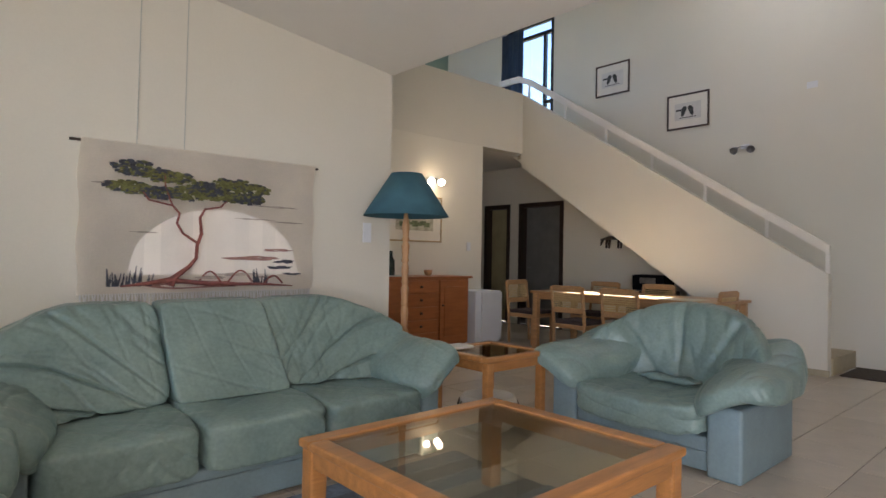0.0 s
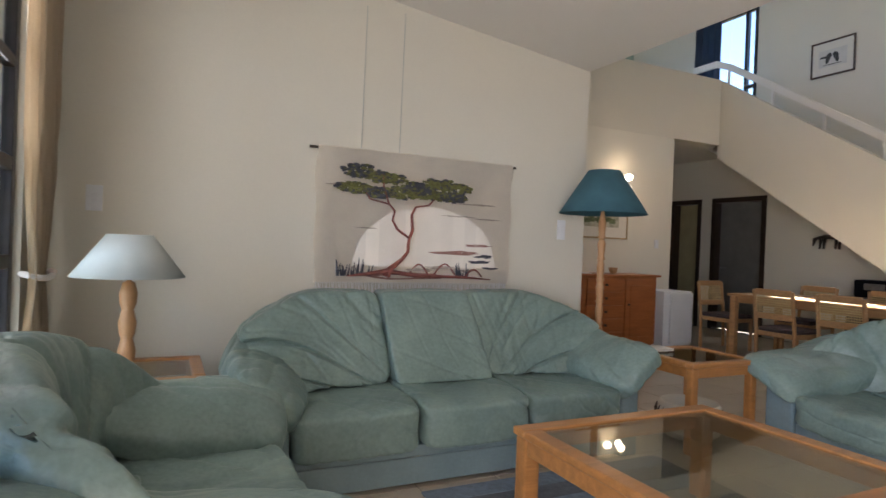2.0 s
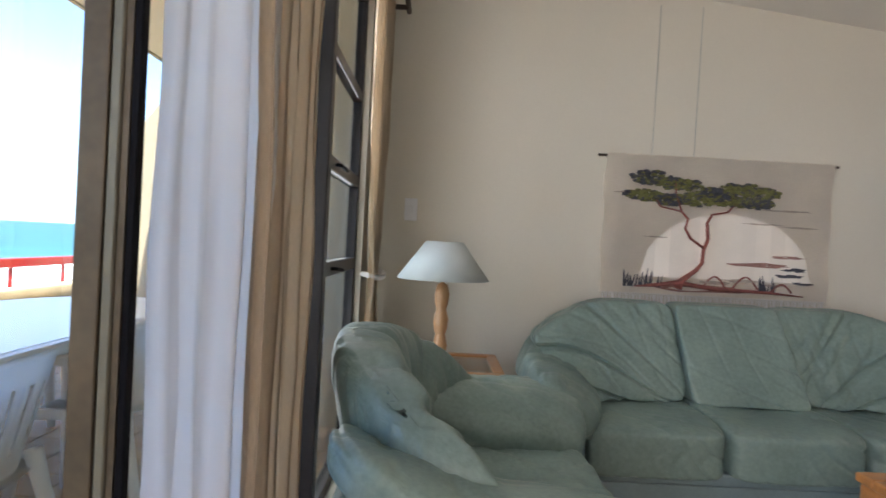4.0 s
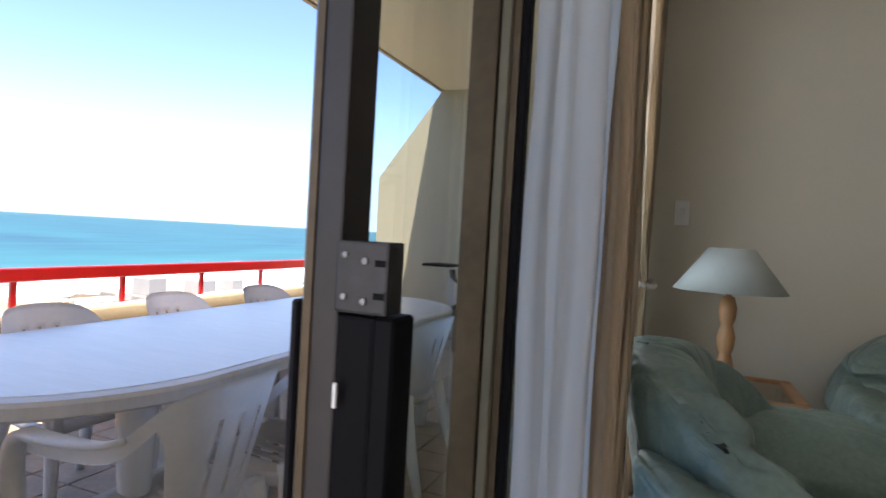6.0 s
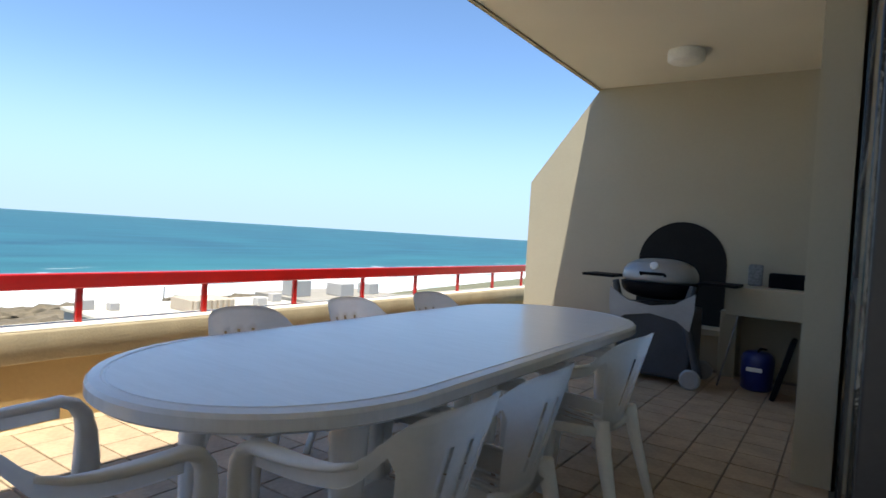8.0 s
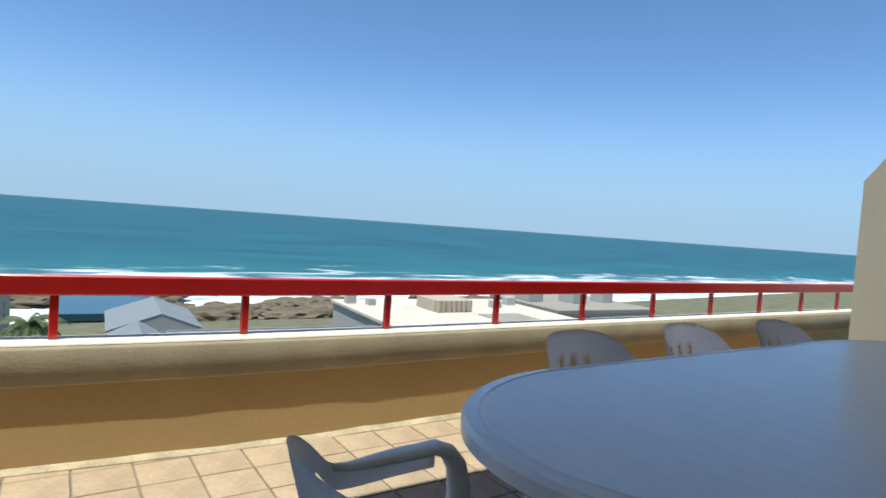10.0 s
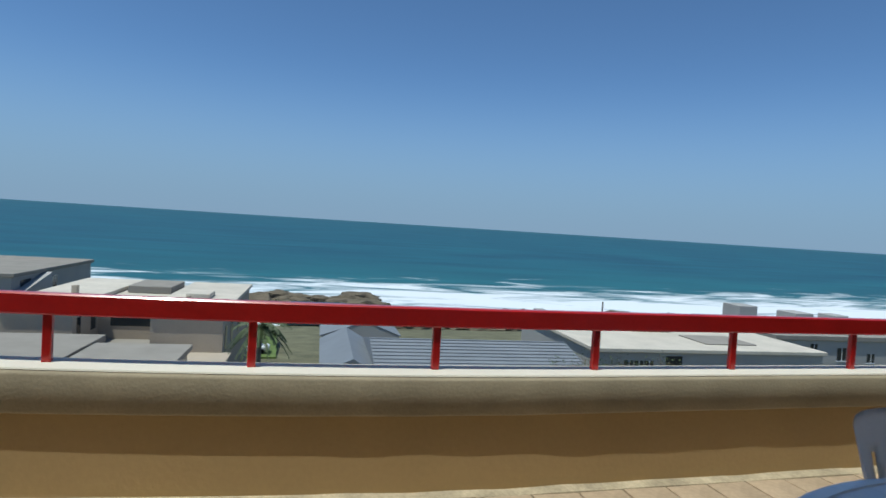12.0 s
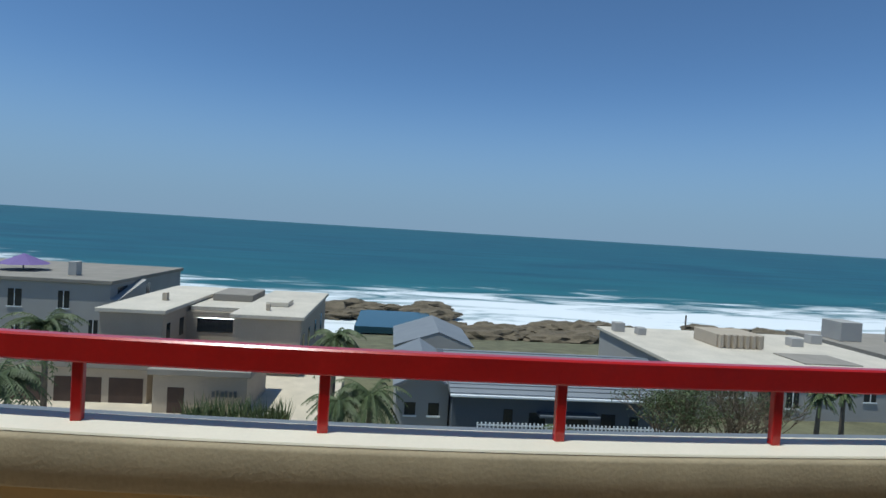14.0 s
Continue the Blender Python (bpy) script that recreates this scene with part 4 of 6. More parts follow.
def picture(name, at, w, h, frame_m, label, draw=None, rail=0.025):
    """A framed picture standing in the local xz plane, its back at local y = 0."""
    p = thing(name, label, "picture", at)
    for a in ((-w / 2, w / 2, h / 2 - rail, h / 2), (-w / 2, w / 2, -h / 2, -h / 2 + rail), (-w / 2, -w / 2 + rail, -h / 2 + rail, h / 2 - rail), (w / 2 - rail, w / 2, -h / 2 + rail, h / 2 - rail)):
        part("frame", bbox(a[0], a[1], -0.022, 0.0, a[2], a[3], 0.004, 1), frame_m, p)
    part("mount", bbox(-w / 2 + rail, w / 2 - rail, -0.010, -0.001, -h / 2 + rail, h / 2 - rail, 0), M_PAPER, p)
    if draw:
        draw(p)
    return p


M_INK = mat("grey_ink", (0.05, 0.05, 0.05), 0.8, spread=0.5, scale=30)


def bird_print(p):
    part("print", bbox(-0.19, 0.19, -0.0125, -0.0102, -0.12, 0.12, 0), mat("print_paper", (0.60, 0.58, 0.54), 0.7, spread=0.08, scale=9), p)
    bm = bmesh.new()
    for cx, s in ((-0.06, 1), (0.05, -1)):
        pts = [(cx + 0.045 * math.cos(a) * (1 if math.sin(a) > 0 else 0.7) + s * 0.02 * math.sin(a), 0.075 * math.sin(a)) for a in [k * 0.449 for k in range(14)]]
        f = [bm.verts.new((x, -0.0127, z)) for x, z in pts]
        g = [bm.verts.new((x, -0.0135, z)) for x, z in pts]
        bm.faces.new(g)
        for i in range(14):
            bm.faces.new((f[i], f[(i + 1) % 14], g[(i + 1) % 14], g[i]))
    box(bm, -0.17, -0.09, -0.0135, -0.0127, 0.01, 0.035)
    box(bm, -0.12, 0.12, -0.0135, -0.0127, -0.095, -0.085)
    part("bird_shape", bm, M_INK, p)


picture("framed_print", pose(X_PIC - 0.001, 5.62, 4.02, 0, 0, -90), 0.60, 0.50, M_FRAME, "brown framed print of two dark birds", bird_print)
picture("framed_print", pose(X_PIC - 0.001, 4.40, 3.31, 0, 0, -90), 0.61, 0.50, M_FRAME, "brown framed print of two dark birds", bird_print)


def landscape(p):
    part("painting", bbox(-0.32, 0.32, -0.0125, -0.0102, -0.16, 0.16, 0), mat("painting_ground", (0.46, 0.44, 0.33), 0.7, spread=0.4, scale=7), p)
    bm = bmesh.new()
    for k in range(7):
        x = -0.26 + k * 0.07
        box(bm, x, x + 0.10, -0.0138, -0.0127, -0.11 + 0.012 * (k % 3), -0.05 + 0.02 * (k % 2))
    part("painted_hills", bm, mat("painted_green", (0.16, 0.20, 0.10), 0.7, spread=0.5, scale=20), p)


picture("framed_painting", pose(4.34, Y_DRES - 0.001, 1.69, 0, 0, 0), 0.95, 0.62, mat("pale_wood", (0.42, 0.30, 0.16), 0.5), "pale wood framed landscape painting above the dresser", landscape, 0.02)


def spot_light(name, at, label, lit):
    s = thing(name, label, "wall light", at)
    part("base", bbox(-0.05, 0.05, -0.02, 0.0, -0.03, 0.03, 0.006, 2), M_WHITE, s)
    for k in (-1, 1):
        bm = bmesh.new()
        tube(bm, [(0, -0.02, 0), (k * 0.05, -0.05, 0), (k * 0.09, -0.06, -0.02)], 0.006, 6)
        part("arm", bm, M_STEEL, s)
        bm = lathe([(0.022, 0.0), (0.045, 0.05), (0.05, 0.075), (0.046, 0.075), (0.02, 0.01)], 18)
        bm.transform(Matrix.Translation((k * 0.09, -0.06, -0.02)) @ Matrix.Rotation(radians(125), 4, 'X') @ Matrix.Rotation(radians(k * 15), 4, 'Y'))
        hd = part("lamp_head", bm, M_STEEL if not lit else M_WHITE, s, smooth=True)
        if lit:
            bm = bmesh.new()
            bmesh.ops.create_uvsphere(bm, u_segments=14, v_segments=10, radius=0.045)
            bm.transform(Matrix.Translation((k * 0.09, -0.115, -0.055)))
            part("bulb", bm, M_BULB, hd, "glowing bulb", True)


spot_light("wall_spotlight", pose(4.62, Y_DRES - 0.001, 2.25), "white twin spotlight with glowing bulbs above the painting", True)
spot_light("wall_spotlight", pose(X_PIC - 0.001, 3.62, 2.70, 0, 0, -90), "unlit chrome twin spotlight on the stair wall", False)
bulb = bpy.data.lights.new("twin_bulb_light", 'POINT')
bulb.energy, bulb.color, bulb.shadow_soft_size = 0.35, (1.0, 0.82, 0.58), 0.05
bl = new("twin_bulb_light", bulb)
bl.location = (4.62, Y_DRES - 0.26, 2.19)


def switch(at, label, w=0.075, h=0.12):
    s = thing("light_switch", label, "light switch", at)
    part("plate", bbox(-w / 2, w / 2, -0.009, 0, -h / 2, h / 2, 0.003, 2), M_WHITE, s)
    part("rocker", bbox(-0.012, 0.012, -0.014, -0.0095, -0.022, 0.022, 0.002, 1), M_WHITE, s)


switch(pose(1.98, Y_TAP - 0.001, 1.36), "white light switch beside the tapestry", 0.075, 0.15)
switch(pose(-1.13, Y_TAP - 0.001, 1.39), "white wall socket plate near the curtain", 0.08, 0.14)
switch(pose(5.35, Y_DRES - 0.001, 1.34), "white light switch at the corridor corner", 0.075, 0.12)
switch(pose(X_PIC - 0.001, 2.85, 3.36, 0, 0, -90), "small white plate high on the stair wall", 0.12, 0.08)

fridge = thing("low_cabinet", "low white fridge cabinet beside the dresser", "fridge", pose(5.12, 6.18, 0))
part("body", bbox(0.0, 0.50, 0.02, 0.50, 0.0, 0.72, 0.008, 2), M_WHITE, fridge)
part("door", bbox(0.10, 0.50, -0.01, 0.018, 0.03, 0.70, 0.008, 2), M_WHITE, fridge)

# animal carving hung on the far wall
bm = bmesh.new()
tube(bm, [(0, 0.20, 0.0), (0, 0.05, 0.03), (0, -0.12, 0.02), (0, -0.2, -0.02)], [0.03, 0.06, 0.065, 0.03], 10, flat=0.5)
for y in (-0.15, -0.10, 0.06, 0.11):
    tube(bm, [(0, y, 0.0), (0, y + 0.01, -0.14)], [0.022, 0.014], 8)
tube(bm, [(0, 0.19, 0.0), (0, 0.22, -0.10)], [0.03, 0.008], 8)
ob = part("animal_carving", bm, M_DARKWOOD, None, "", True)
ob.matrix_basis = pose(X_PIC - 0.04, 5.55, 1.50)
tagged(ob, "dark wooden animal carving hung on the wall", "carving")

# dining set
dt = thing("dining_table", "oak dining table with woven mats in sunlight", "dining table", pose(5.86, 4.28, 0))
part("tabletop", bbox(-0.46, 0.46, -1.2, 1.2, 0.735, 0.765, 0.008, 2), M_OAK, dt)
part("apron", bbox(-0.40, 0.40, -1.12, 1.12, 0.66, 0.7345, 0.004, 1), M_OAK, dt)
for sx in (-1, 1):
    for sy in (-1, 1):
        part("leg", bbox(sx * 0.41 - 0.035, sx * 0.41 + 0.035, sy * 1.13 - 0.035, sy * 1.13 + 0.035, 0, 0.7345, 0.006, 2), M_OAK, dt)
M_SEAT = mat("dark_seat_fabric", (0.075, 0.055, 0.055), 0.9, spread=0.2, scale=20, bump=0.3)


def cane_chair(at):
    """Faces local -y."""
    c = thing("dining_chair", "oak dining chair with woven cane back panel", "dining chair", at, "chairs round the dining table")
    part("seat", bbox(-0.21, 0.21, -0.22, 0.20, 0.42, 0.47, 0.015, 3), M_SEAT, c)
    part("seat_frame", bbox(-0.22, 0.22, -0.23, 0.21, 0.37, 0.4195, 0.006, 1), M_OAK, c)
    for sx in (-1, 1):
        part("leg", bbox(sx * 0.205 - 0.018, sx * 0.205 + 0.018, -0.225, -0.19, 0, 0.3695, 0.004, 1), M_OAK, c)
        bm = bmesh.new()
        tube(bm, [(sx * 0.215, 0.20, 0), (sx * 0.215, 0.215, 0.45), (sx * 0.215, 0.27, 0.86)], 0.02, 8)
        part("leg", bm, M_OAK, c)
    for z in (0.585, 0.84):
        y = 0.215 + 0.055 * (z - 0.45) / 0.41
        part("back_rail", bbox(-0.20, 0.20, y - 0.014, y + 0.014, z - 0.03, z + 0.035, 0.008, 2), M_OAK, c)
    bm = bmesh.new()
    for i in range(17):
        x = -0.192 + i * 0.024
        tube(bm, [(x, 0.236, 0.612), (x, 0.264, 0.812)], 0.005, 4)
    for j in range(9):
        z = 0.62 + j * 0.0235
        tube(bm, [(-0.197, 0.241 + 0.03 * (z - 0.612) / 0.2, z), (0.197, 0.241 + 0.03 * (z - 0.612) / 0.2, z)], 0.005, 4)
    tagged(part("cane_panel", bm, M_CANE, c), kind="stuff")
    return c


first = cane_chair(pose(5.30, 4.63, 0, 0, 0, 90))
for x, y, a in ((5.30, 3.95, 90), (6.38, 3.55, -90), (6.38, 4.35, -90), (6.38, 5.15, -90), (5.86, 5.85, 0), (5.80, 3.38, 180)):
    copy_thing(first, pose(x, y, 0, 0, 0, a))
M_MAT = mat("straw_mat", (0.66, 0.60, 0.46), 0.9, spread=0.15, scale=40, bump=0.4)
for y in (3.6, 4.3, 5.0):
    tagged(part("place_mat", bbox(5.44, 5.82, y - 0.26, y + 0.26, 0.7655, 0.769, 0.001, 1), M_MAT), "pale woven place mat on the dining table", "place mat", "mats on the dining table")
stereo = thing("stereo", "black stereo on a dark stand under the stairs", "stereo", pose(7.18, 4.72, 0))
part("stand", bbox(-0.2, 0.2, -0.30, 0.30, 0, 0.76, 0.01, 2), M_DARKWOOD, stereo)
part("body", bbox(-0.16, 0.16, -0.24, 0.24, 0.7605, 0.98, 0.02, 2), M_BLACK, stereo)
part("display", bbox(-0.165, -0.1605, -0.12, 0.12, 0.86, 0.94, 0.002, 1), M_STEEL, stereo)
tagged(part("doormat", bbox(6.68, 7.40, 1.80, 2.34, 0.0, 0.014, 0.004, 1), mat("brown_mat", (0.055, 0.04, 0.03), 0.95, spread=0.3, scale=40, bump=0.6)), "dark brown mat at the foot of the stairs", "mat")

# pot under the side table
pot = thing("ceramic_pot", "pale round pot with a dark leaf pattern under the side table", "pot", pose(2.40, 3.34, 0))
part("body", lathe([(0.13, 0), (0.19, 0.04), (0.205, 0.12), (0.20, 0.20), (0.185, 0.235), (0.17, 0.235), (0.17, 0.03)], 32), M_PAPER, pot, smooth=True)
bm = bmesh.new()
for k in range(12):
    a = k * 0.5236
    for w in (-0.10, 0.10):
        tube(bm, [(0.204 * math.cos(a), 0.204 * math.sin(a), 0.12), (0.205 * math.cos(a + w), 0.205 * math.sin(a + w), 0.16), (0.200 * math.cos(a + w * 1.6), 0.200 * math.sin(a + w * 1.6), 0.205)], [0.012, 0.016, 0.003], 6, flat=0.3)
part("leaf_pattern", bm, M_DARKWOOD, pot)
mags = tagged(part("magazine", bbox(2.13, 2.33, 3.42, 3.56, 0.5565, 0.574, 0.002, 1), M_PAPER), "white paper magazine on the side table", "magazine")

# ---------- balcony things ----------
bt = thing("balcony_table", "long white plastic oval table with moulded rim", "garden table", pose(-2.93, 2.945, 0))


def oval(w, l, n=64):
    """A long outline with straight sides and softly rounded ends."""
    out, cap = [], 0.62
    for k in range(n):
        a = 6.28318 * k / n
        c, s = math.cos(a), math.sin(a)
        out.append((w / 2 * math.copysign(abs(c) ** (2 / 2.05), c), math.copysign(l / 2 - cap, s) + cap * math.copysign(abs(s) ** (2 / 2.0), s)))
    return out


def oval_body(w, l, levels):
    bm = bmesh.new()
    rings = [[bm.verts.new((x, y, z)) for x, y in oval(w - 2 * inset, l - 2 * inset)] for inset, z in levels]
    for a, b in zip(rings, rings[1:]):
        for k in range(len(a)):
            bm.faces.new((a[k], a[(k + 1) % len(a)], b[(k + 1) % len(a)], b[k]))
    bm.faces.new(rings[0][::-1])
    bm.faces.new(rings[-1])
    return bm


part("tabletop", oval_body(1.08, 3.06, [(0.06, 0.685), (0.012, 0.675), (0.0, 0.685), (0.0, 0.715), (0.008, 0.726), (0.035, 0.730), (0.038, 0.7275), (0.044, 0.7275), (0.047, 0.730)]), M_TABLEP, bt)
for sx in (-1, 1):
    for y in (-1.05, -0.30, 0.30, 1.05):
        part("leg", lathe([(0.035, 0), (0.042, 0.3), (0.055, 0.60), (0.06, 0.684)], 18, (sx * 0.36, y, 0)), M_TABLEP, bt, smooth=True)


def sheet(fn, nu, nv, thick):
    bm = bmesh.new()
    g = [[bm.verts.new(fn(i / nu, j / nv)) for i in range(nu + 1)] for j in range(nv + 1)]
    for a, b in zip(g, g[1:]):
        for i in range(nu):
            bm.faces.new((a[i], a[i + 1], b[i + 1], b[i]))
    bmesh.ops.solidify(bm, geom=bm.faces[:], thickness=thick)
    return bm


def ribbon(pts, sizes, n=10):
    """A moulded bar along points; sizes: half its width and half its height at each."""
    bm = bmesh.new()
    pts = [Vector(p) for p in pts]
    rings, side = [], None
    for i, p in enumerate(pts):
        way = (pts[min(i + 1, len(pts) - 1)] - pts[max(i - 1, 0)]).normalized()
        if side is None:
            side = way.cross(Vector((0, 0, 1)))
        side = (side - way * side.dot(way)).normalized()
        up = side.cross(way)
        w, h = sizes[i]
        ring = []
        for k in range(n):
            c, e = math.cos(6.28318 * k / n), math.sin(6.28318 * k / n)
            ring.append(bm.verts.new(p + w * math.copysign(abs(c) ** 0.8, c) * side + h * math.copysign(abs(e) ** 0.8, e) * up))
        rings.append(ring)
    for a, b in zip(rings, rings[1:]):
        for k in range(n):
            bm.faces.new((a[k], a[(k + 1) % n], b[(k + 1) % n], b[k]))
    bm.faces.new(rings[0][::-1])
    bm.faces.new(rings[-1])
    return bm


def slotted_sheet(fn, us, vs, slots, v_range, thick):
    """A thin shell over uneven steps, with the columns named in slots left open between two heights."""
    bm = bmesh.new()
    g = [[bm.verts.new(fn(u, v)) for u in us] for v in vs]
    for j in range(len(vs) - 1):
        for i in range(len(us) - 1):
            if i in slots and v_range[0] <= (vs[j] + vs[j + 1]) / 2 <= v_range[1]:
                continue
            bm.faces.new((g[j][i], g[j][i + 1], g[j + 1][i + 1], g[j + 1][i]))
    bmesh.ops.solidify(bm, geom=bm.faces[:], thickness=thick)
    return bm


SLOT_STEPS = [0.0, 0.04, 0.09, 0.16, 0.24, 0.32, 0.345, 0.375, 0.43, 0.485, 0.515, 0.57, 0.625, 0.655, 0.68, 0.76, 0.84, 0.91, 0.96, 1.0]


def garden_chair(at):
    """A moulded armchair that faces local -y: one shell for the back, arms that run on into the front legs."""
    c = thing("plastic_chair", "white moulded plastic garden armchair at the balcony table", "garden chair", at, "chairs round the balcony table")

    def seat(u, v):
        x, y = (u - 0.5) * (0.47 - 0.06 * v), -0.235 + 0.40 * v
        return (x, y, 0.415 - 0.025 * math.sin(u * 3.14159) * min(1.0, 2.5 * v) - 0.025 * v - 0.035 * (max(0.0, 0.14 - v) / 0.14) ** 2)
    part("seat", slotted_sheet(seat, SLOT_STEPS, [k / 12 for k in range(13)], (6, 9, 12), (0.3, 0.8), 0.008), M_CHAIR, c, smooth=True)

    # one shell runs round the back and forward into both arms
    def ease(a, lo, hi):
        k = max(0.0, min(1.0, (a - lo) / (hi - lo)))
        return k * k * (3 - 2 * k)

    def plan(u):
        a = abs(u)
        x = math.copysign(0.28 * (1 - (1 - a) ** 2.6), u)
        y = 0.272 - 0.54 * a * a if a < 0.5 else 0.137 - 0.307 * (a - 0.5) / 0.5
        return x, y

    def top_z(a):
        return 0.653 + 0.142 / (1 + math.exp((a - 0.43) / 0.062)) - 0.10 * a * a * (1 - ease(a, 0.2, 0.5))

    def shell(u, v):
        a = abs(u)
        zt = top_z(a)
        zb = 0.395 + (zt - 0.052 - 0.395) * ease(a, 0.25, 0.39)
        z = zb + (zt - zb) * v
        x, y = plan(u)
        back = 1 - ease(a, 0.36, 0.62)
        low = max(0.0, 0.79 - z)
        return (x * (1 - 0.35 * low * back), y - 0.27 * low * back, z)
    cols = sorted({round(-1 + k / 20, 4) for k in range(41)} - {-0.1, 0.0, 0.1} | {-0.122, -0.100, -0.011, 0.011, 0.100, 0.122})
    slots = [cols.index(c) for c in (-0.122, -0.011, 0.100)]
    part("backrest", slotted_sheet(shell, cols, [k / 16 for k in range(17)], slots, (0.2, 0.72), 0.009), M_CHAIR, c, smooth=True)
    for s in (-1, 1):
        rim = [(*plan(u), top_z(u) - 0.006) for u in (0.54, 0.62, 0.70, 0.78, 0.86, 0.94)]
        rim += [(0.280, -0.170, 0.648), (0.278, -0.205, 0.632), (0.274, -0.228, 0.600), (0.270, -0.237, 0.550), (0.265, -0.238, 0.48), (0.262, -0.236, 0.405)]
        sizes = [(0.005, 0.007), (0.012, 0.009), (0.019, 0.011), (0.024, 0.012), (0.026, 0.013), (0.027, 0.014), (0.027, 0.016), (0.027, 0.019), (0.026, 0.023), (0.025, 0.028), (0.025, 0.034), (0.026, 0.038)]
        part("arm", ribbon([(s * x, y, z) for x, y, z in rim], sizes), M_CHAIR, c, smooth=True)
        part("leg", ribbon([(s * 0.262, -0.236, 0.404), (s * 0.265, -0.240, 0.30), (s * 0.272, -0.250, 0.15), (s * 0.278, -0.262, 0.0)], [(0.026, 0.038), (0.024, 0.032), (0.021, 0.026), (0.018, 0.021)]), M_CHAIR, c, smooth=True)
        part("leg", ribbon([(s * 0.172, 0.150, 0.43), (s * 0.190, 0.175, 0.30), (s * 0.208, 0.215, 0.15), (s * 0.222, 0.258, 0.0)], [(0.032, 0.030), (0.030, 0.026), (0.025, 0.022), (0.019, 0.018)]), M_CHAIR, c, smooth=True)
        part("side_rail", ribbon([(s * 0.248, -0.215, 0.385), (s * 0.235, -0.05, 0.385), (s * 0.195, 0.145, 0.385)], [(0.010, 0.022)] * 3), M_CHAIR, c, smooth=True)
    return c


one = garden_chair(pose(-2.41, 1.87, 0, 0, 0, -90))
for x, y, a in ((-2.41, 2.36, -88), (-2.41, 3.28, -92), (-3.42, 2.34, 90), (-3.45, 3.05, 92), (-3.42, 3.74, 88), (-2.93, 1.28, 182)):
    copy_thing(one, pose(x, y, 0, 0, 0, a))

# braai niche in the end wall and barbecue
niche = thing("braai_niche", "arched fireplace opening in the end wall, its dark hollow a black sheet", "fireplace", kind="structure")
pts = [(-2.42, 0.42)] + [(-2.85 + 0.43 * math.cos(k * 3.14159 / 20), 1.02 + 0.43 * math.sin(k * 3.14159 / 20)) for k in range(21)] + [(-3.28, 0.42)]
# Flat black sheet on the wall stands in for the hollow's darkness.
part("soot_panel", prism(pts, Y_END - 0.012, Y_END - 0.002, 'y'), mat("hollow_black", (0.006, 0.006, 0.006), 0.95, spread=0.4), niche)
part("hearth", bbox(-3.3, -2.40, Y_END - 0.30, Y_END - 0.002, 0.36, 0.42, 0.01, 2), M_BALC, niche)
ped = thing("concrete_shelf", "thick rendered concrete shelf beside the fireplace", "shelf", kind="structure")
part("shelf_slab", bbox(-2.30, -1.465, 6.35, Y_END - 0.002, 0.62, 0.87, 0.012, 2), M_BALC, ped)
part("support", bbox(-2.40, -2.25, 6.75, Y_END - 0.002, 0.0, 0.62, 0.01, 2), M_BALC, ped)

M_GRILL = mat("grey_enamel", (0.30, 0.31, 0.32), 0.35, metal=0.3, spread=0.08)
M_NAVYP = mat("charcoal_panel", (0.03, 0.035, 0.045), 0.45, spread=0.2)
bbq = thing("gas_barbecue", "grey lidded gas barbecue on a charcoal wheeled cart", "barbecue", pose(-2.83, 6.18, 0))


def dome(v, q):
    if q.z < 0:
        v.z *= 0.35
    return v


bm = pillow(0.66, 0.52, 0.36, 1, 12, 2.6, 0.0, 1, shape=dome)
bm.transform(Matrix.Translation((0.0, 0, 0.90)))
part("lid", bm, M_GRILL, bbq, "light grey rounded lid", True)
bm = pillow(0.68, 0.54, 0.30, 1, 12, 2.6, 0.0, 1, shape=lambda v, q: Vector((v.x, v.y, v.z * (1.0 if q.z < 0 else 0.1))))
bm.transform(Matrix.Translation((0.0, 0, 0.855)))
part("firebox", bm, M_BLACK, bbq, smooth=True)
bm = bmesh.new()
tube(bm, [(-0.10, -0.25, 0.93), (-0.10, -0.30, 0.945), (0.10, -0.30, 0.945), (0.10, -0.25, 0.93)], 0.012, 8)
part("lid_handle", bm, M_BLACK, bbq)
bm = lathe([(0.035, 0), (0.035, 0.012), (0.028, 0.016)], 20)
bm.transform(Matrix.Translation((0.0, -0.225, 1.01)) @ Matrix.Rotation(radians(65), 4, 'X'))
part("thermometer", bm, M_WHITE, bbq)
for s in (-1, 1):
    part("side_shelf", bbox(*sorted((s * 0.36, s * 0.66)), -0.2, 0.16, 0.875, 0.90, 0.008, 2), M_BLACK, bbq)
    bm = bmesh.new()
    tube(bm, [(s * 0.33, -0.22, 0.86), (s * 0.27, -0.23, 0.62), (s * 0.42, -0.24, 0.1)], [0.03, 0.04, 0.035], 8)
    part("cart_leg", bm, M_NAVYP, bbq)
arch = [(-0.36, 0.80), (-0.20, 0.70), (0.0, 0.665), (0.20, 0.70), (0.36, 0.80), (0.36, 0.66), (0.33, 0.48), (0.22, 0.56), (0.0, 0.60), (-0.22, 0.56), (-0.33, 0.48), (-0.36, 0.66)]
part("front_brace", prism(arch, -0.275, -0.255, 'y'), M_GRILL, bbq, "light grey arched brace")
part("cart_body", bbox(-0.30, 0.34, -0.22, 0.22, 0.05, 0.66, 0.03, 3), M_NAVYP, bbq)
for s in (-1, 1):
    bm = lathe([(0.07, -0.02), (0.085, -0.012), (0.085, 0.012), (0.07, 0.02)], 24)
    bm.transform(Matrix.Translation((0.36, s * 0.27, 0.085)) @ Matrix.Rotation(radians(90), 4, 'X'))
    w = part("wheel", bm, M_GRILL, bbq, smooth=False)
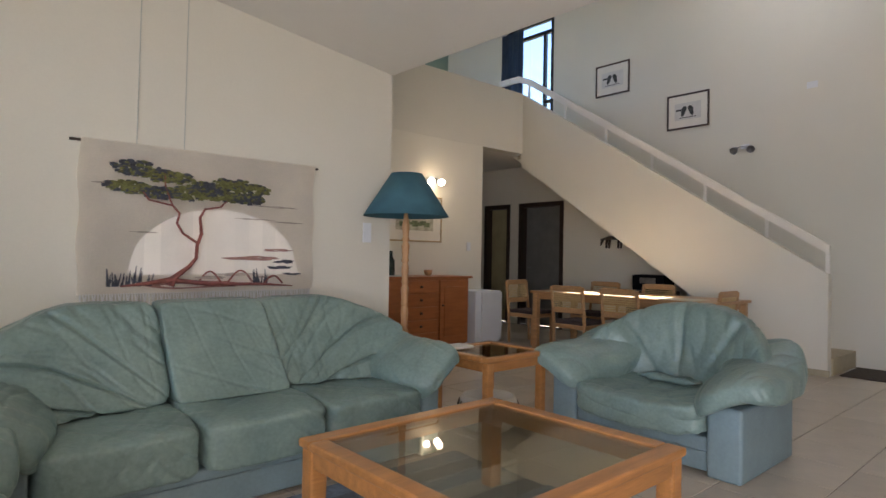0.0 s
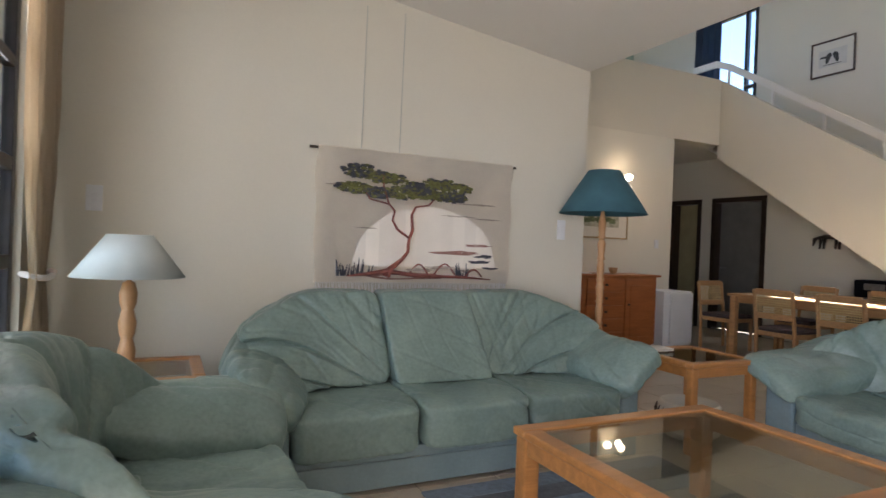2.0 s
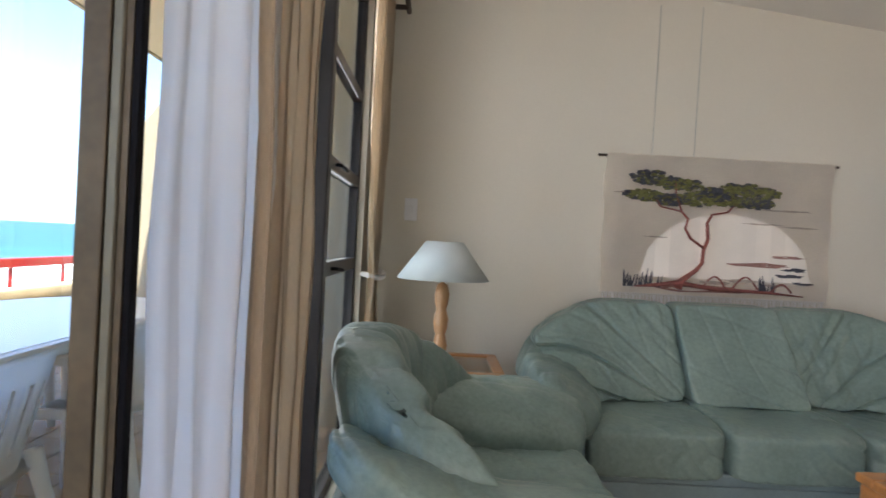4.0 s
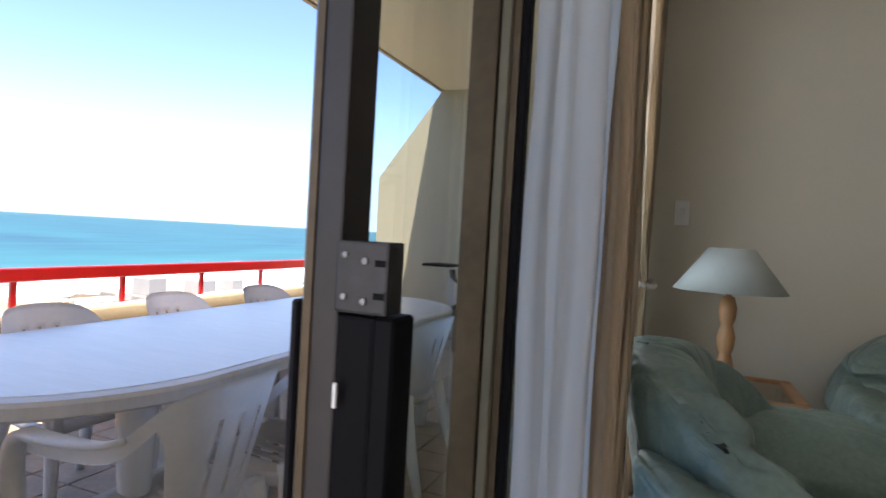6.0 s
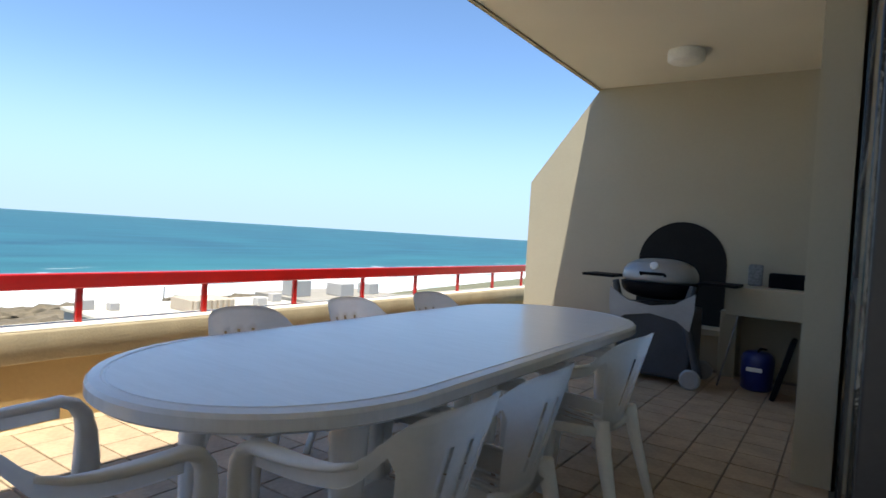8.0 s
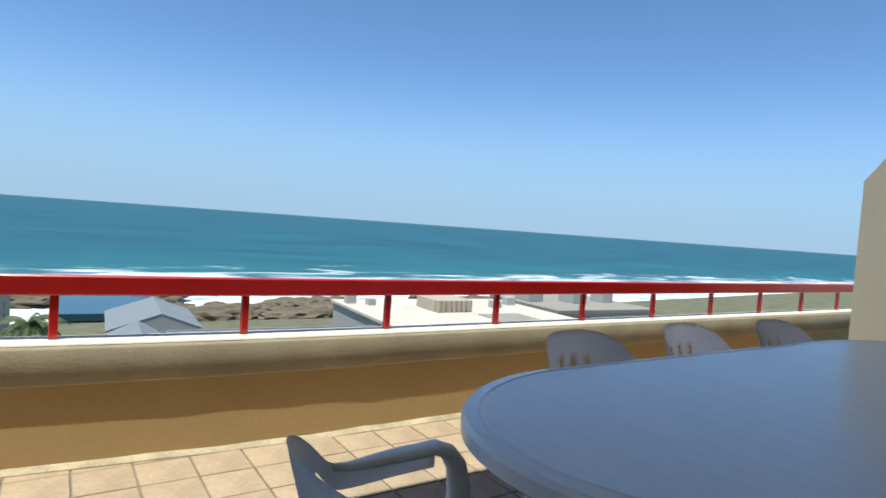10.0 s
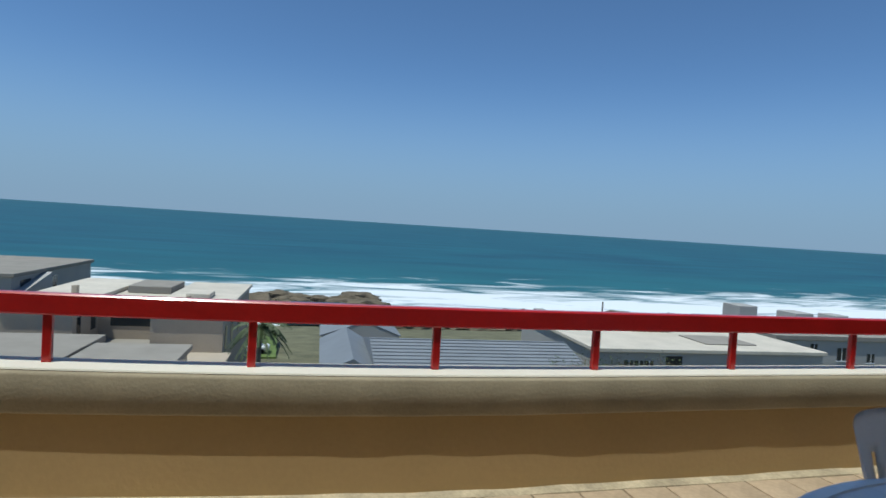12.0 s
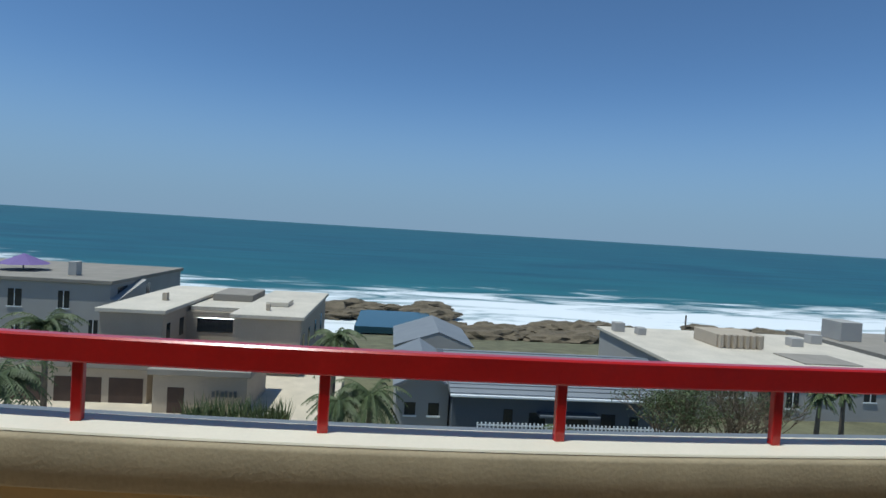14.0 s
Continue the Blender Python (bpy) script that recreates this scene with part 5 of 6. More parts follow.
can = thing("blue_bucket", "dark blue plastic bucket with a white label under the shelf", "bucket", pose(-2.03, 6.42, 0))
part("body", lathe([(0.105, 0), (0.125, 0.02), (0.13, 0.26), (0.12, 0.30), (0.09, 0.325)], 26), mat("blue_plastic", (0.012, 0.02, 0.14), 0.35), can, smooth=True)
part("label", bbox(-0.07, 0.05, -0.1335, -0.1295, 0.17, 0.205, 0.0005, 1), M_WHITE, can)
bm = bmesh.new()
tube(bm, [(0, -0.03, 0.325), (0.02, -0.02, 0.36), (0.06, 0.02, 0.35)], 0.01, 6)
part("spout", bm, M_BLACK, can)
grid_rack = thing("folded_rack", "dark folded rack leaning under the shelf", "rack")
bm = bmesh.new()
tube(bm, [(-2.32, 6.30, 0.0), (-2.20, 6.36, 0.615)], 0.008, 6)
part("steel_leg", bm, M_STEEL, grid_rack)
part("panel", bbox(-0.02, 0.02, -0.16, 0.16, 0.0, 0.5, 0.006, 1, pose(-1.88, 6.2, 0.005, 0, 14, 0)), M_BLACK, grid_rack)
tools = thing("shelf_clutter", "small grey brush leaning on the shelf", "brush", pose(-2.14, 6.85, 0.87))
part("bristles", bbox(-0.06, 0.06, -0.03, 0.03, 0.0, 0.20, 0.02, 2), mat("grey_bristle", (0.20, 0.20, 0.20), 0.9, spread=0.4, scale=40, bump=0.8), tools)
tin = tagged(part("cooking_tin", bbox(-2.02, -1.74, 6.72, 6.96, 0.871, 1.0, 0.01, 2), M_BLACK), "dark tin on the concrete shelf", "tin")
light = thing("ceiling_light", "round white balcony ceiling light", "ceiling light", pose(-2.72, 6.1, 2.9))
part("diffuser", lathe([(0.13, -0.10), (0.15, -0.085), (0.155, -0.02), (0.15, -0.0005)], 28), mat("opal", (0.75, 0.74, 0.70), 0.5), light, smooth=True)

# ---------- outdoors below the balcony ----------
M_LAND = mat("dry_grass_ground", (0.13, 0.125, 0.07), 0.95, spread=0.4, scale=0.35, bump=0.4, fine=4)
M_CONC = mat("pale_concrete", (0.58, 0.50, 0.38), 0.85, spread=0.12, scale=0.8, bump=0.15, fine=8)
M_BEIGE = mat("beige_render", (0.42, 0.355, 0.275), 0.9, spread=0.06, scale=0.5, bump=0.1, fine=6)
M_ROOFP = mat("pale_roof", (0.56, 0.505, 0.42), 0.85, spread=0.12, scale=0.4, bump=0.1, fine=5)
M_GREYW = mat("grey_render", (0.38, 0.365, 0.345), 0.85, spread=0.06, scale=0.5)
M_SLATE = mat("slate_wall", (0.10, 0.115, 0.135), 0.8, spread=0.08, scale=0.5)
M_ROOFG = mat("grey_roof_sheet", (0.20, 0.215, 0.235), 0.6, spread=0.1, scale=0.6)
M_ROOFB = mat("brown_flat_roof", (0.27, 0.245, 0.21), 0.9, spread=0.12, scale=0.6)
M_PANE = mat("dark_window", (0.02, 0.025, 0.03), 0.1, spread=0.2)
M_GARAGE = mat("brown_garage_door", (0.06, 0.035, 0.025), 0.7, spread=0.15, scale=2)
M_ROCK = mat("shore_rock", (0.125, 0.10, 0.065), 0.9, spread=0.45, scale=0.35, bump=0.9, fine=2.5)
M_LEAF = mat("palm_leaf", (0.075, 0.10, 0.035), 0.6, spread=0.35, scale=3)
M_BARK = mat("grey_bark", (0.16, 0.13, 0.10), 0.9, spread=0.25, scale=4)
M_TWIG = mat("dry_twig", (0.14, 0.105, 0.07), 0.9, spread=0.3, scale=4)

bm = bmesh.new()
xs = [-5.4, -12, -22, -34, -46, -60, -80, -96, -106, -113, -122]
zs = [-9.5, -9.5, -9.4, -10.2, -12.0, -13.5, -15.5, -17.0, -18.0, -18.8, -21.0]
ys = [-900, -300, -120, -60, -30, -10, 0, 10, 25, 45, 80, 140, 300, 900]
grid = [[bm.verts.new((x - (0.10 * max(0, -y - 40) + 0.12 * max(0, y - 60) if i > 5 else 0) + (4 * noise.noise((y * 0.06, i, 0)) if i > 7 else 0), y, z + (0.25 * noise.noise((x * 0.1, y * 0.1, 3)) if i > 2 else 0))) for y in ys] for i, (x, z) in enumerate(zip(xs, zs))]
for a, b in zip(grid, grid[1:]):
    for k in range(len(ys) - 1):
        bm.faces.new((a[k], a[k + 1], b[k + 1], b[k]))
structure("ground", bm, M_LAND, "dry grassy slope running down to the shore")
slab("ground_inland", -5.4, 900, -900, 900, -10.5, -9.5, M_LAND, "ground around the building")

# sea
M_SEA = bpy.data.materials.new("sea_water")
M_SEA.use_nodes = True
nt = M_SEA.node_tree
pb = nt.nodes["Principled BSDF"]
pb.inputs["Roughness"].default_value = 0.45
pb.inputs["Specular IOR Level"].default_value = 0.25
tc = nt.nodes.new("ShaderNodeTexCoord")
mp = nt.nodes.new("ShaderNodeMapping")
mp.inputs["Scale"].default_value = (0.035, 0.009, 1)
nt.links.new(tc.outputs["Object"], mp.inputs[0])
swell = nt.nodes.new("ShaderNodeTexNoise")
swell.inputs["Scale"].default_value, swell.inputs["Detail"].default_value, swell.inputs["Roughness"].default_value = 1.0, 7, 0.62
nt.links.new(mp.outputs[0], swell.inputs["Vector"])
deep = nt.nodes.new("ShaderNodeValToRGB")
deep.color_ramp.elements[0].position, deep.color_ramp.elements[1].position = 0.36, 0.66
deep.color_ramp.elements[0].color, deep.color_ramp.elements[1].color = (0.008, 0.058, 0.092, 1), (0.018, 0.115, 0.145, 1)
nt.links.new(swell.outputs["Fac"], deep.inputs[0])
sep = nt.nodes.new("ShaderNodeSeparateXYZ")
nt.links.new(tc.outputs["Object"], sep.inputs[0])
near = nt.nodes.new("ShaderNodeMapRange")
near.inputs["From Min"].default_value, near.inputs["From Max"].default_value = -330, -150
nt.links.new(sep.outputs[0], near.inputs["Value"])
shallow = nt.nodes.new("ShaderNodeMix")
shallow.data_type = 'RGBA'
shallow.inputs[7].default_value = (0.03, 0.16, 0.165, 1)
shal_f = nt.nodes.new("ShaderNodeMath")
shal_f.operation = 'MULTIPLY'
shal_f.inputs[1].default_value = 0.6
nt.links.new(near.outputs[0], shal_f.inputs[0])
nt.links.new(shal_f.outputs[0], shallow.inputs[0])
nt.links.new(deep.outputs[0], shallow.inputs[6])
mp2 = nt.nodes.new("ShaderNodeMapping")
mp2.inputs["Scale"].default_value = (0.075, 0.024, 1)
nt.links.new(tc.outputs["Object"], mp2.inputs[0])
fn = nt.nodes.new("ShaderNodeTexNoise")
fn.inputs["Scale"].default_value, fn.inputs["Detail"].default_value, fn.inputs["Roughness"].default_value, fn.inputs["Distortion"].default_value = 1.0, 9, 0.66, 0.8
nt.links.new(mp2.outputs[0], fn.inputs["Vector"])
shore = nt.nodes.new("ShaderNodeMapRange")
shore.inputs["From Min"].default_value, shore.inputs["From Max"].default_value = -252, -152
shore.inputs["To Min"].default_value, shore.inputs["To Max"].default_value = -0.22, 0.20
left_y = nt.nodes.new("ShaderNodeMath")
left_y.operation = 'MULTIPLY_ADD'
left_y.inputs[1].default_value, left_y.inputs[2].default_value = -0.6, -24
nt.links.new(sep.outputs[1], left_y.inputs[0])
left_c = nt.nodes.new("ShaderNodeMath")
left_c.operation = 'MAXIMUM'
left_c.inputs[1].default_value = 0
nt.links.new(left_y.outputs[0], left_c.inputs[0])
off = nt.nodes.new("ShaderNodeMath")
off.operation = 'ADD'
nt.links.new(sep.outputs[0], off.inputs[0])
nt.links.new(left_c.outputs[0], off.inputs[1])
nt.links.new(off.outputs[0], shore.inputs["Value"])
fsum = nt.nodes.new("ShaderNodeMath")
fsum.operation = 'ADD'
nt.links.new(fn.outputs["Fac"], fsum.inputs[0])
nt.links.new(shore.outputs[0], fsum.inputs[1])
fm = nt.nodes.new("ShaderNodeMapRange")
fm.inputs["From Min"].default_value, fm.inputs["From Max"].default_value = 0.49, 0.66
nt.links.new(fsum.outputs[0], fm.inputs["Value"])
foam = nt.nodes.new("ShaderNodeMix")
foam.data_type = 'RGBA'
foam.inputs[7].default_value = (0.80, 0.83, 0.84, 1)
nt.links.new(fm.outputs[0], foam.inputs[0])
nt.links.new(shallow.outputs[2], foam.inputs[6])
nt.links.new(foam.outputs[2], pb.inputs["Base Color"])
bn = nt.nodes.new("ShaderNodeBump")
bn.inputs["Strength"].default_value, bn.inputs["Distance"].default_value = 0.5, 1.0
nt.links.new(swell.outputs["Fac"], bn.inputs["Height"])
nt.links.new(bn.outputs[0], pb.inputs["Normal"])
bm = bmesh.new()
xs = [-100, -140, -200, -300, -500, -900, -1600, -2800, -4900]
ys = [-4900, -2500, -1000, -400, -150, 0, 150, 400, 1000, 2500, 4900]
far = [[bm.verts.new((x, y, -19 + 19.6 * max(0, (math.hypot(x, y) - 300) / 4600))) for y in ys] for x in xs]
for a, b in zip(far, far[1:]):
    for k in range(len(ys) - 1):
        bm.faces.new((a[k], a[k + 1], b[k + 1], b[k]))
structure("water", bm, M_SEA, "blue-green sea with white surf along the shore", True)

# rocks
BEFORE_STREETS = {ob.name for ob in scene.objects}
rnd = random.Random(11)


def rock(x, y, z, r, seed):
    bm = bmesh.new()
    bmesh.ops.create_icosphere(bm, subdivisions=3, radius=1.0)
    for v in bm.verts:
        p = v.co.copy()
        k = 1 + 0.55 * noise.noise(p * 1.3 + Vector((seed, 0, 0))) + 0.30 * noise.noise(p * 3.5 + Vector((0, seed, 0))) + 0.16 * noise.noise(p * 8 + Vector((seed, seed, 0)))
        v.co = Vector((p.x * r * 0.9 * k, p.y * r * 1.5 * k, p.z * r * 0.36 * k))
    ob = part("shore_rock", bm, M_ROCK)
    ob.matrix_basis = pose(x, y, z, 0, 0, 25)
    return tagged(ob, "brown weathered rock at the edge of the surf", "rock", "rocks on the shore")


for i in range(58):
    if i < 24:
        x, y, r = -112 - 16 * rnd.random(), 12 + 24 * rnd.random(), 1.5 + 2.8 * rnd.random()
    elif i < 38:
        x, y, r = -116 - 16 * rnd.random(), 38 + 20 * rnd.random(), 1.4 + 2.8 * rnd.random()
    elif i < 52:
        x, y, r = -132 - 22 * rnd.random(), -14 + 26 * rnd.random(), 2.0 + 3.0 * rnd.random()
    else:
        x, y, r = -118 - 20 * rnd.random(), 60 + 40 * rnd.random(), 1.5 + 2.5 * rnd.random()
    rock(x, y, -18.3, r, i * 3.7)
slab("pool", -134, -112, -5.5, 9.5, -18.4, -17.2, mat("pool_water", (0.02, 0.07, 0.10), 0.2, spread=0.1), "dark blue tidal pool by the rocks")


def building(name, label, x0, x1, y0, y1, z0, z1, wall_m, roof_m, windows=(), side=(), parapet=0.3, doors=()):
    """A flat-roofed house whose front faces the balcony; windows are (y0, y1, z0, z1) on the front, side on the face towards +y."""
    h = thing(name, label, "building")
    part("wall", bbox(x0, x1, y0, y1, z0, z1, 0), wall_m, h)
    part("roof", bbox(x0 - 0.25, x1 + 0.25, y0 - 0.25, y1 + 0.25, z1 + 0.003, z1 + parapet, 0.03, 1), roof_m, h)
    for a in windows:
        w = part("window", bbox(x1 - 0.05, x1 + 0.03, *a, 0.01, 1), M_PANE, h)
        bm = bmesh.new()
        box(bm, x1 + 0.031, x1 + 0.08, a[0] - 0.08, a[1] + 0.08, a[2] - 0.10, a[2])
        box(bm, x1 + 0.031, x1 + 0.06, (a[0] + a[1]) / 2 - 0.03, (a[0] + a[1]) / 2 + 0.03, a[2], a[3])
        part("window_frame", bm, M_WHITE, w)
    for a in doors:
        part("garage_door", bbox(x1 - 0.05, x1 + 0.02, *a, 0.01, 1), M_GARAGE, h)
    for a in side:
        part("window", bbox(a[0], a[1], y1 - 0.05, y1 + 0.03, a[2], a[3], 0.01, 1), M_PANE, h)
    return h


# beige flats with flat pale roof and a recess
flats = building("apartment_block", "beige three-storey flats with flat pale roof and recess", -64, -48, -20.4, -15.9, -13.5, -6.15, M_BEIGE, M_ROOFP, [], [(-49.5, -48.8, -8.4, -7.0), (-52.4, -51.5, -8.4, -7.0)])
part("wall", bbox(-64, -53, -15.9, -10.8, -13.5, -6.6, 0), M_BEIGE, flats)
part("roof", bbox(-64, -53.2, -15.66, -11.04, -6.58, -6.20, 0.02, 1), M_ROOFP, flats)
part("window", bbox(-53.1, -52.95, -15.0, -11.6, -8.3, -7.1, 0.02, 1), M_PANE, flats)
part("canopy", bbox(-53, -47.5, -15.8, -11.0, -9.6, -9.35, 0.02, 1), M_ROOFB, flats)
part("wall", bbox(-64, -48, -10.8, -5.8, -13.5, -6.15, 0), M_BEIGE, flats)
part("roof", bbox(-64.2, -47.75, -11.04, -5.55, -6.147, -5.85, 0.03, 1), M_ROOFP, flats)
part("roof_light", bbox(-62, -57, -15.0, -11.5, -6.19, -5.55, 0.05, 1), M_ROOFB, flats)
part("roof_hatch", bbox(-55, -52.5, -9.4, -7.6, -5.845, -5.45, 0.05, 1), M_ROOFP, flats)
part("vent", bbox(-53.5, -53.0, -17.9, -17.5, -5.847, -5.2, 0.03, 1), M_BEIGE, flats)
part("vent", bbox(-50.5, -50.1, -8.9, -8.6, -5.847, -5.3, 0.03, 1), M_BEIGE, flats)
for x in (-50, -53, -57, -61):
    part("window", bbox(x, x + 0.9, -5.83, -5.77, -9.2, -7.4, 0.01, 1), M_PANE, flats)
building("garage_row", "row of brown garages under a flat grey roof", -44.5, -38, -21.5, -12.9, -10.9, -7.75, M_BEIGE, M_ROOFB, doors=[(-21.0, -18.4, -10.7, -8.3), (-18.0, -15.4, -10.7, -8.3), (-15.0, -13.1, -10.7, -8.3)], parapet=0.4)
gate = building("gate_house", "beige gate house with flat roof and entrance", -41.5, -36.5, -12.0, -6.9, -10.8, -7.6, M_BEIGE, M_ROOFB, doors=[(-11.2, -10.3, -10.6, -8.3)], parapet=0.35)
bm = bmesh.new()
for k, w in enumerate((0.16, 0.12, 0.20, 0.12, 0.12, 0.16)):
    box(bm, -36.497, -36.46, -8.8 + k * 0.24, -8.8 + k * 0.24 + w, -8.75, -8.45 + 0.06 * (k % 2))
part("sign_letters", bm, M_STEEL, gate)
building("lower_garages", "brown garage doors below the flats", -47.9, -45.5, -9.2, -5.4, -12.6, -9.4, M_BEIGE, M_BEIGE, doors=[(-8.9, -7.3, -12.4, -9.9), (-7.1, -5.6, -12.4, -9.9)], parapet=0.2)
drive = slab("pavement_drive", -46, -24, -24, -2.2, -11.4, -9.75, M_CONC, "pale concrete driveway before the garages")
left = building("white_house", "pale grey house with flat dark roof and square windows", -78, -60, -62, -25.2, -15, -5.6, M_GREYW, M_ROOFB,
                [(-34.2, -33.0, -8.0, -6.4), (-29.8, -28.8, -8.0, -6.4), (-40, -38.5, -8.0, -6.4), (-29.8, -28.8, -11.2, -9.6), (-27, -26.2, -10.4, -9.0), (-34, -33, -11.2, -9.6)], [(-63.5, -61.5, -7.6, -6.0), (-69, -67, -7.8, -6.2)], 0.35)
part("chimney", bbox(-64, -63, -30.6, -29.8, -5.24, -3.9, 0.03, 1), M_GREYW, left)
part("buttress", prism([(-60, -15), (-60, -7), (-66, -5.6), (-66, -15)], -25.19, -24.4, 'y'), M_GREYW, left)
bm = lathe([(2.4, 0), (0.1, 1.0)], 8, (-66, -36.5, -4.6))
umb = part("parasol", bm, mat("violet_cloth", (0.16, 0.11, 0.28), 0.8), left, "violet garden parasol on the roof terrace")
part("parasol_pole", bbox(-66.05, -65.95, -36.55, -36.45, -5.245, -4.0, 0), M_STEEL, left)

# slate house with ribbed roof
slate = thing("slate_house", "dark slate-grey house with a ribbed grey sheet roof", "house")
part("wall", bbox(-44, -34, 4.4, 17.0, -11, -7.25, 0), M_SLATE, slate)
part("roof", prism([(-33.4, -7.28), (-33.4, -7.12), (-39, -6.02), (-44.6, -7.12), (-44.6, -7.28)], 4.2, 17.2, 'y'), M_ROOFG, slate)
for k in range(11):
    x = -33.9 - k * 0.49
    z = -7.12 + (-33.4 - x) * (1.10 / 5.6)
    part("roof_rib", bbox(x - 0.04, x + 0.04, 4.2, 17.2, z + 0.003, z + 0.055, 0.01, 1), M_ROOFG, slate)
part("gutter", bbox(-33.4, -33.25, 4.2, 17.2, -7.34, -7.2, 0.03, 1), M_WHITE, slate)
# The third, tall pane is a dark sheet for the open porch's shade.
for a in ((7.2, 7.7, -9.2, -8.1), (8.6, 9.5, -9.2, -8.25), (10.1, 11.9, -10.6, -8.25), (12.6, 13.4, -9.3, -8.2), (14.2, 14.7, -9.1, -8.3)):
    part("window", bbox(-34.02, -33.97, *a, 0.005, 1), M_PANE, slate)
part("porch", bbox(-34, -33.2, 9.0, 12.3, -8.28, -8.15, 0.02, 1), M_SLATE, slate)
gable = thing("gable_house", "grey gabled house with white trimmed windows", "house")
part("wall", prism([(1.4, -11), (1.4, -7.3), (3.0, -6.6), (4.3, -7.3), (4.3, -11)], -44, -35, 'x'), M_GREYW, gable)
part("roof", prism([(1.2, -7.32), (3.0, -6.52), (4.39, -7.3), (4.39, -7.16), (3.0, -6.36), (1.2, -7.18)], -44.3, -34.6, 'x'), M_ROOFG, gable)
for a in ((1.9, 2.5, -8.9, -8.2), (3.2, 3.8, -8.9, -8.2), (1.9, 2.5, -10.4, -9.8), (3.2, 3.8, -10.4, -9.8)):
    w = part("window", bbox(-35.02, -34.97, *a, 0.005, 1), M_PANE, gable)
    part("sill", bbox(-34.969, -34.9, a[0] - 0.08, a[1] + 0.08, a[2] - 0.09, a[2], 0.005, 1), M_WHITE, w)
big = thing("grey_gable_barn", "large plain pale grey gable wall behind the houses", "house")
part("wall", prism([(1.5, -15), (1.5, -9.3), (5.4, -8.0), (8.5, -9.2), (8.5, -15)], -66, -56, 'x'), M_GREYW, big)
part("roof", prism([(1.3, -9.36), (5.4, -7.99), (8.7, -9.27), (8.7, -9.19), (5.4, -7.91), (1.3, -9.28)], -66.3, -55.97, 'x'), M_ROOFG, big)

right = building("terrace_flats", "pale grey flats with white flat roof and sea windows", -62, -45, 22.6, 44, -13, -7.9, M_GREYW, M_ROOFP,
                 [(23.6, 24.3, -9.9, -9.2), (25.2, 26.0, -9.9, -8.6), (26.1, 26.9, -9.9, -8.6), (27.0, 27.8, -9.9, -8.6), (31.2, 32.2, -10.6, -9.3), (34.0, 35.0, -9.9, -9.0), (37.5, 38.5, -9.9, -9.0), (41, 42, -9.9, -9.0)], (), 0.3)
part("roof_box", bbox(-57, -53, 30.0, 34.5, -7.59, -6.4, 0.04, 1), M_BEIGE, right)
for k in range(7):
    part("roof_fin", bbox(-52.9, -52.5, 30.1 + k * 0.6, 30.4 + k * 0.6, -7.59, -6.4, 0.02, 1), M_BEIGE, right)
part("roof_well", bbox(-51, -47, 34, 39, -7.59, -7.5, 0.01, 1), M_ROOFB, right)
part("recess", bbox(-45.02, -44.97, 28.9, 30.4, -12.5, -8.2, 0.01, 1), M_PANE, right)
part("chimney", bbox(-60, -59, 23.0, 24.0, -7.59, -6.7, 0.03, 1), M_GREYW, right)
part("chimney", bbox(-58.6, -57.6, 24.8, 25.6, -7.59, -6.9, 0.03, 1), M_GREYW, right)
part("chimney", bbox(-56, -55, 38.6, 39.8, -7.59, -6.8, 0.03, 1), M_GREYW, right)
part("chimney", bbox(-58, -57, 42.0, 43.2, -7.59, -6.7, 0.03, 1), M_GREYW, right)
far_flats = building("far_house", "grey flat-roofed house with rooftop parapets", -70, -56, 49, 66, -15, -8.6, M_GREYW, M_ROOFB, [(50, 51.2, -10.6, -9.4), (53.5, 54.4, -10.2, -9.0), (57, 58.2, -10.8, -9.4), (61, 62, -11, -10)], (), 0.5)
part("roof_box", bbox(-66, -63, 50, 52.5, -8.09, -6.0, 0.05, 1), M_GREYW, far_flats)
part("roof_box", bbox(-64, -61, 56, 58.5, -8.09, -6.4, 0.05, 1), M_GREYW, far_flats)
part("roof_box", bbox(-64, -61.5, 62, 64, -8.09, -6.6, 0.05, 1), M_GREYW, far_flats)

# fences, pole, car, lawn
fence = thing("white_fence", "white picket fence before the slate house", "fence")
for k in range(52):
    y = 5.3 + k * 0.2
    part("picket", bbox(-31.03, -30.97, y, y + 0.07, -9.6, -7.86, 0.005, 1), M_WHITE, fence)
for z in (-9.3, -8.05):
    part("fence_rail", bbox(-31.065, -31.031, 5.3, 15.65, z, z + 0.07, 0.005, 1), M_WHITE, fence)
bm = bmesh.new()
tube(bm, [(-75, 38.6, -15.5), (-75, 38.6, -7.6)], 0.10, 8)
tagged(part("street_pole", bm, M_BARK), "dark wooden pole by the shore", "pole")
slab("ground_lawn", -84, -68, -7.0, 0.5, -15.2, -14.1, mat("lawn", (0.11, 0.16, 0.04), 0.95, spread=0.25, scale=1.0, bump=0.4, fine=12), "green lawn near the shore")
car = thing("parked_car", "small white parked car by the lawn", "car", pose(-70, -6.0, -14.1))
part("body", bbox(-0.85, 0.85, -2.0, 2.0, 0.25, 0.85, 0.15, 3), M_WHITE, car, smooth=True)
part("cabin", bbox(-0.75, 0.75, -1.1, 1.2, 0.84, 1.4, 0.2, 3), M_PANE, car, smooth=True)
for sx in (-1, 1):
    for sy in (-1, 1):
        bm = lathe([(0.3, -0.1), (0.3, 0.1)], 16)
        bm.transform(Matrix.Translation((sx * 0.8, sy * 1.25, 0.3)) @ Matrix.Rotation(radians(90), 4, 'Y'))
        part("wheel", bm, M_BLACK, car)


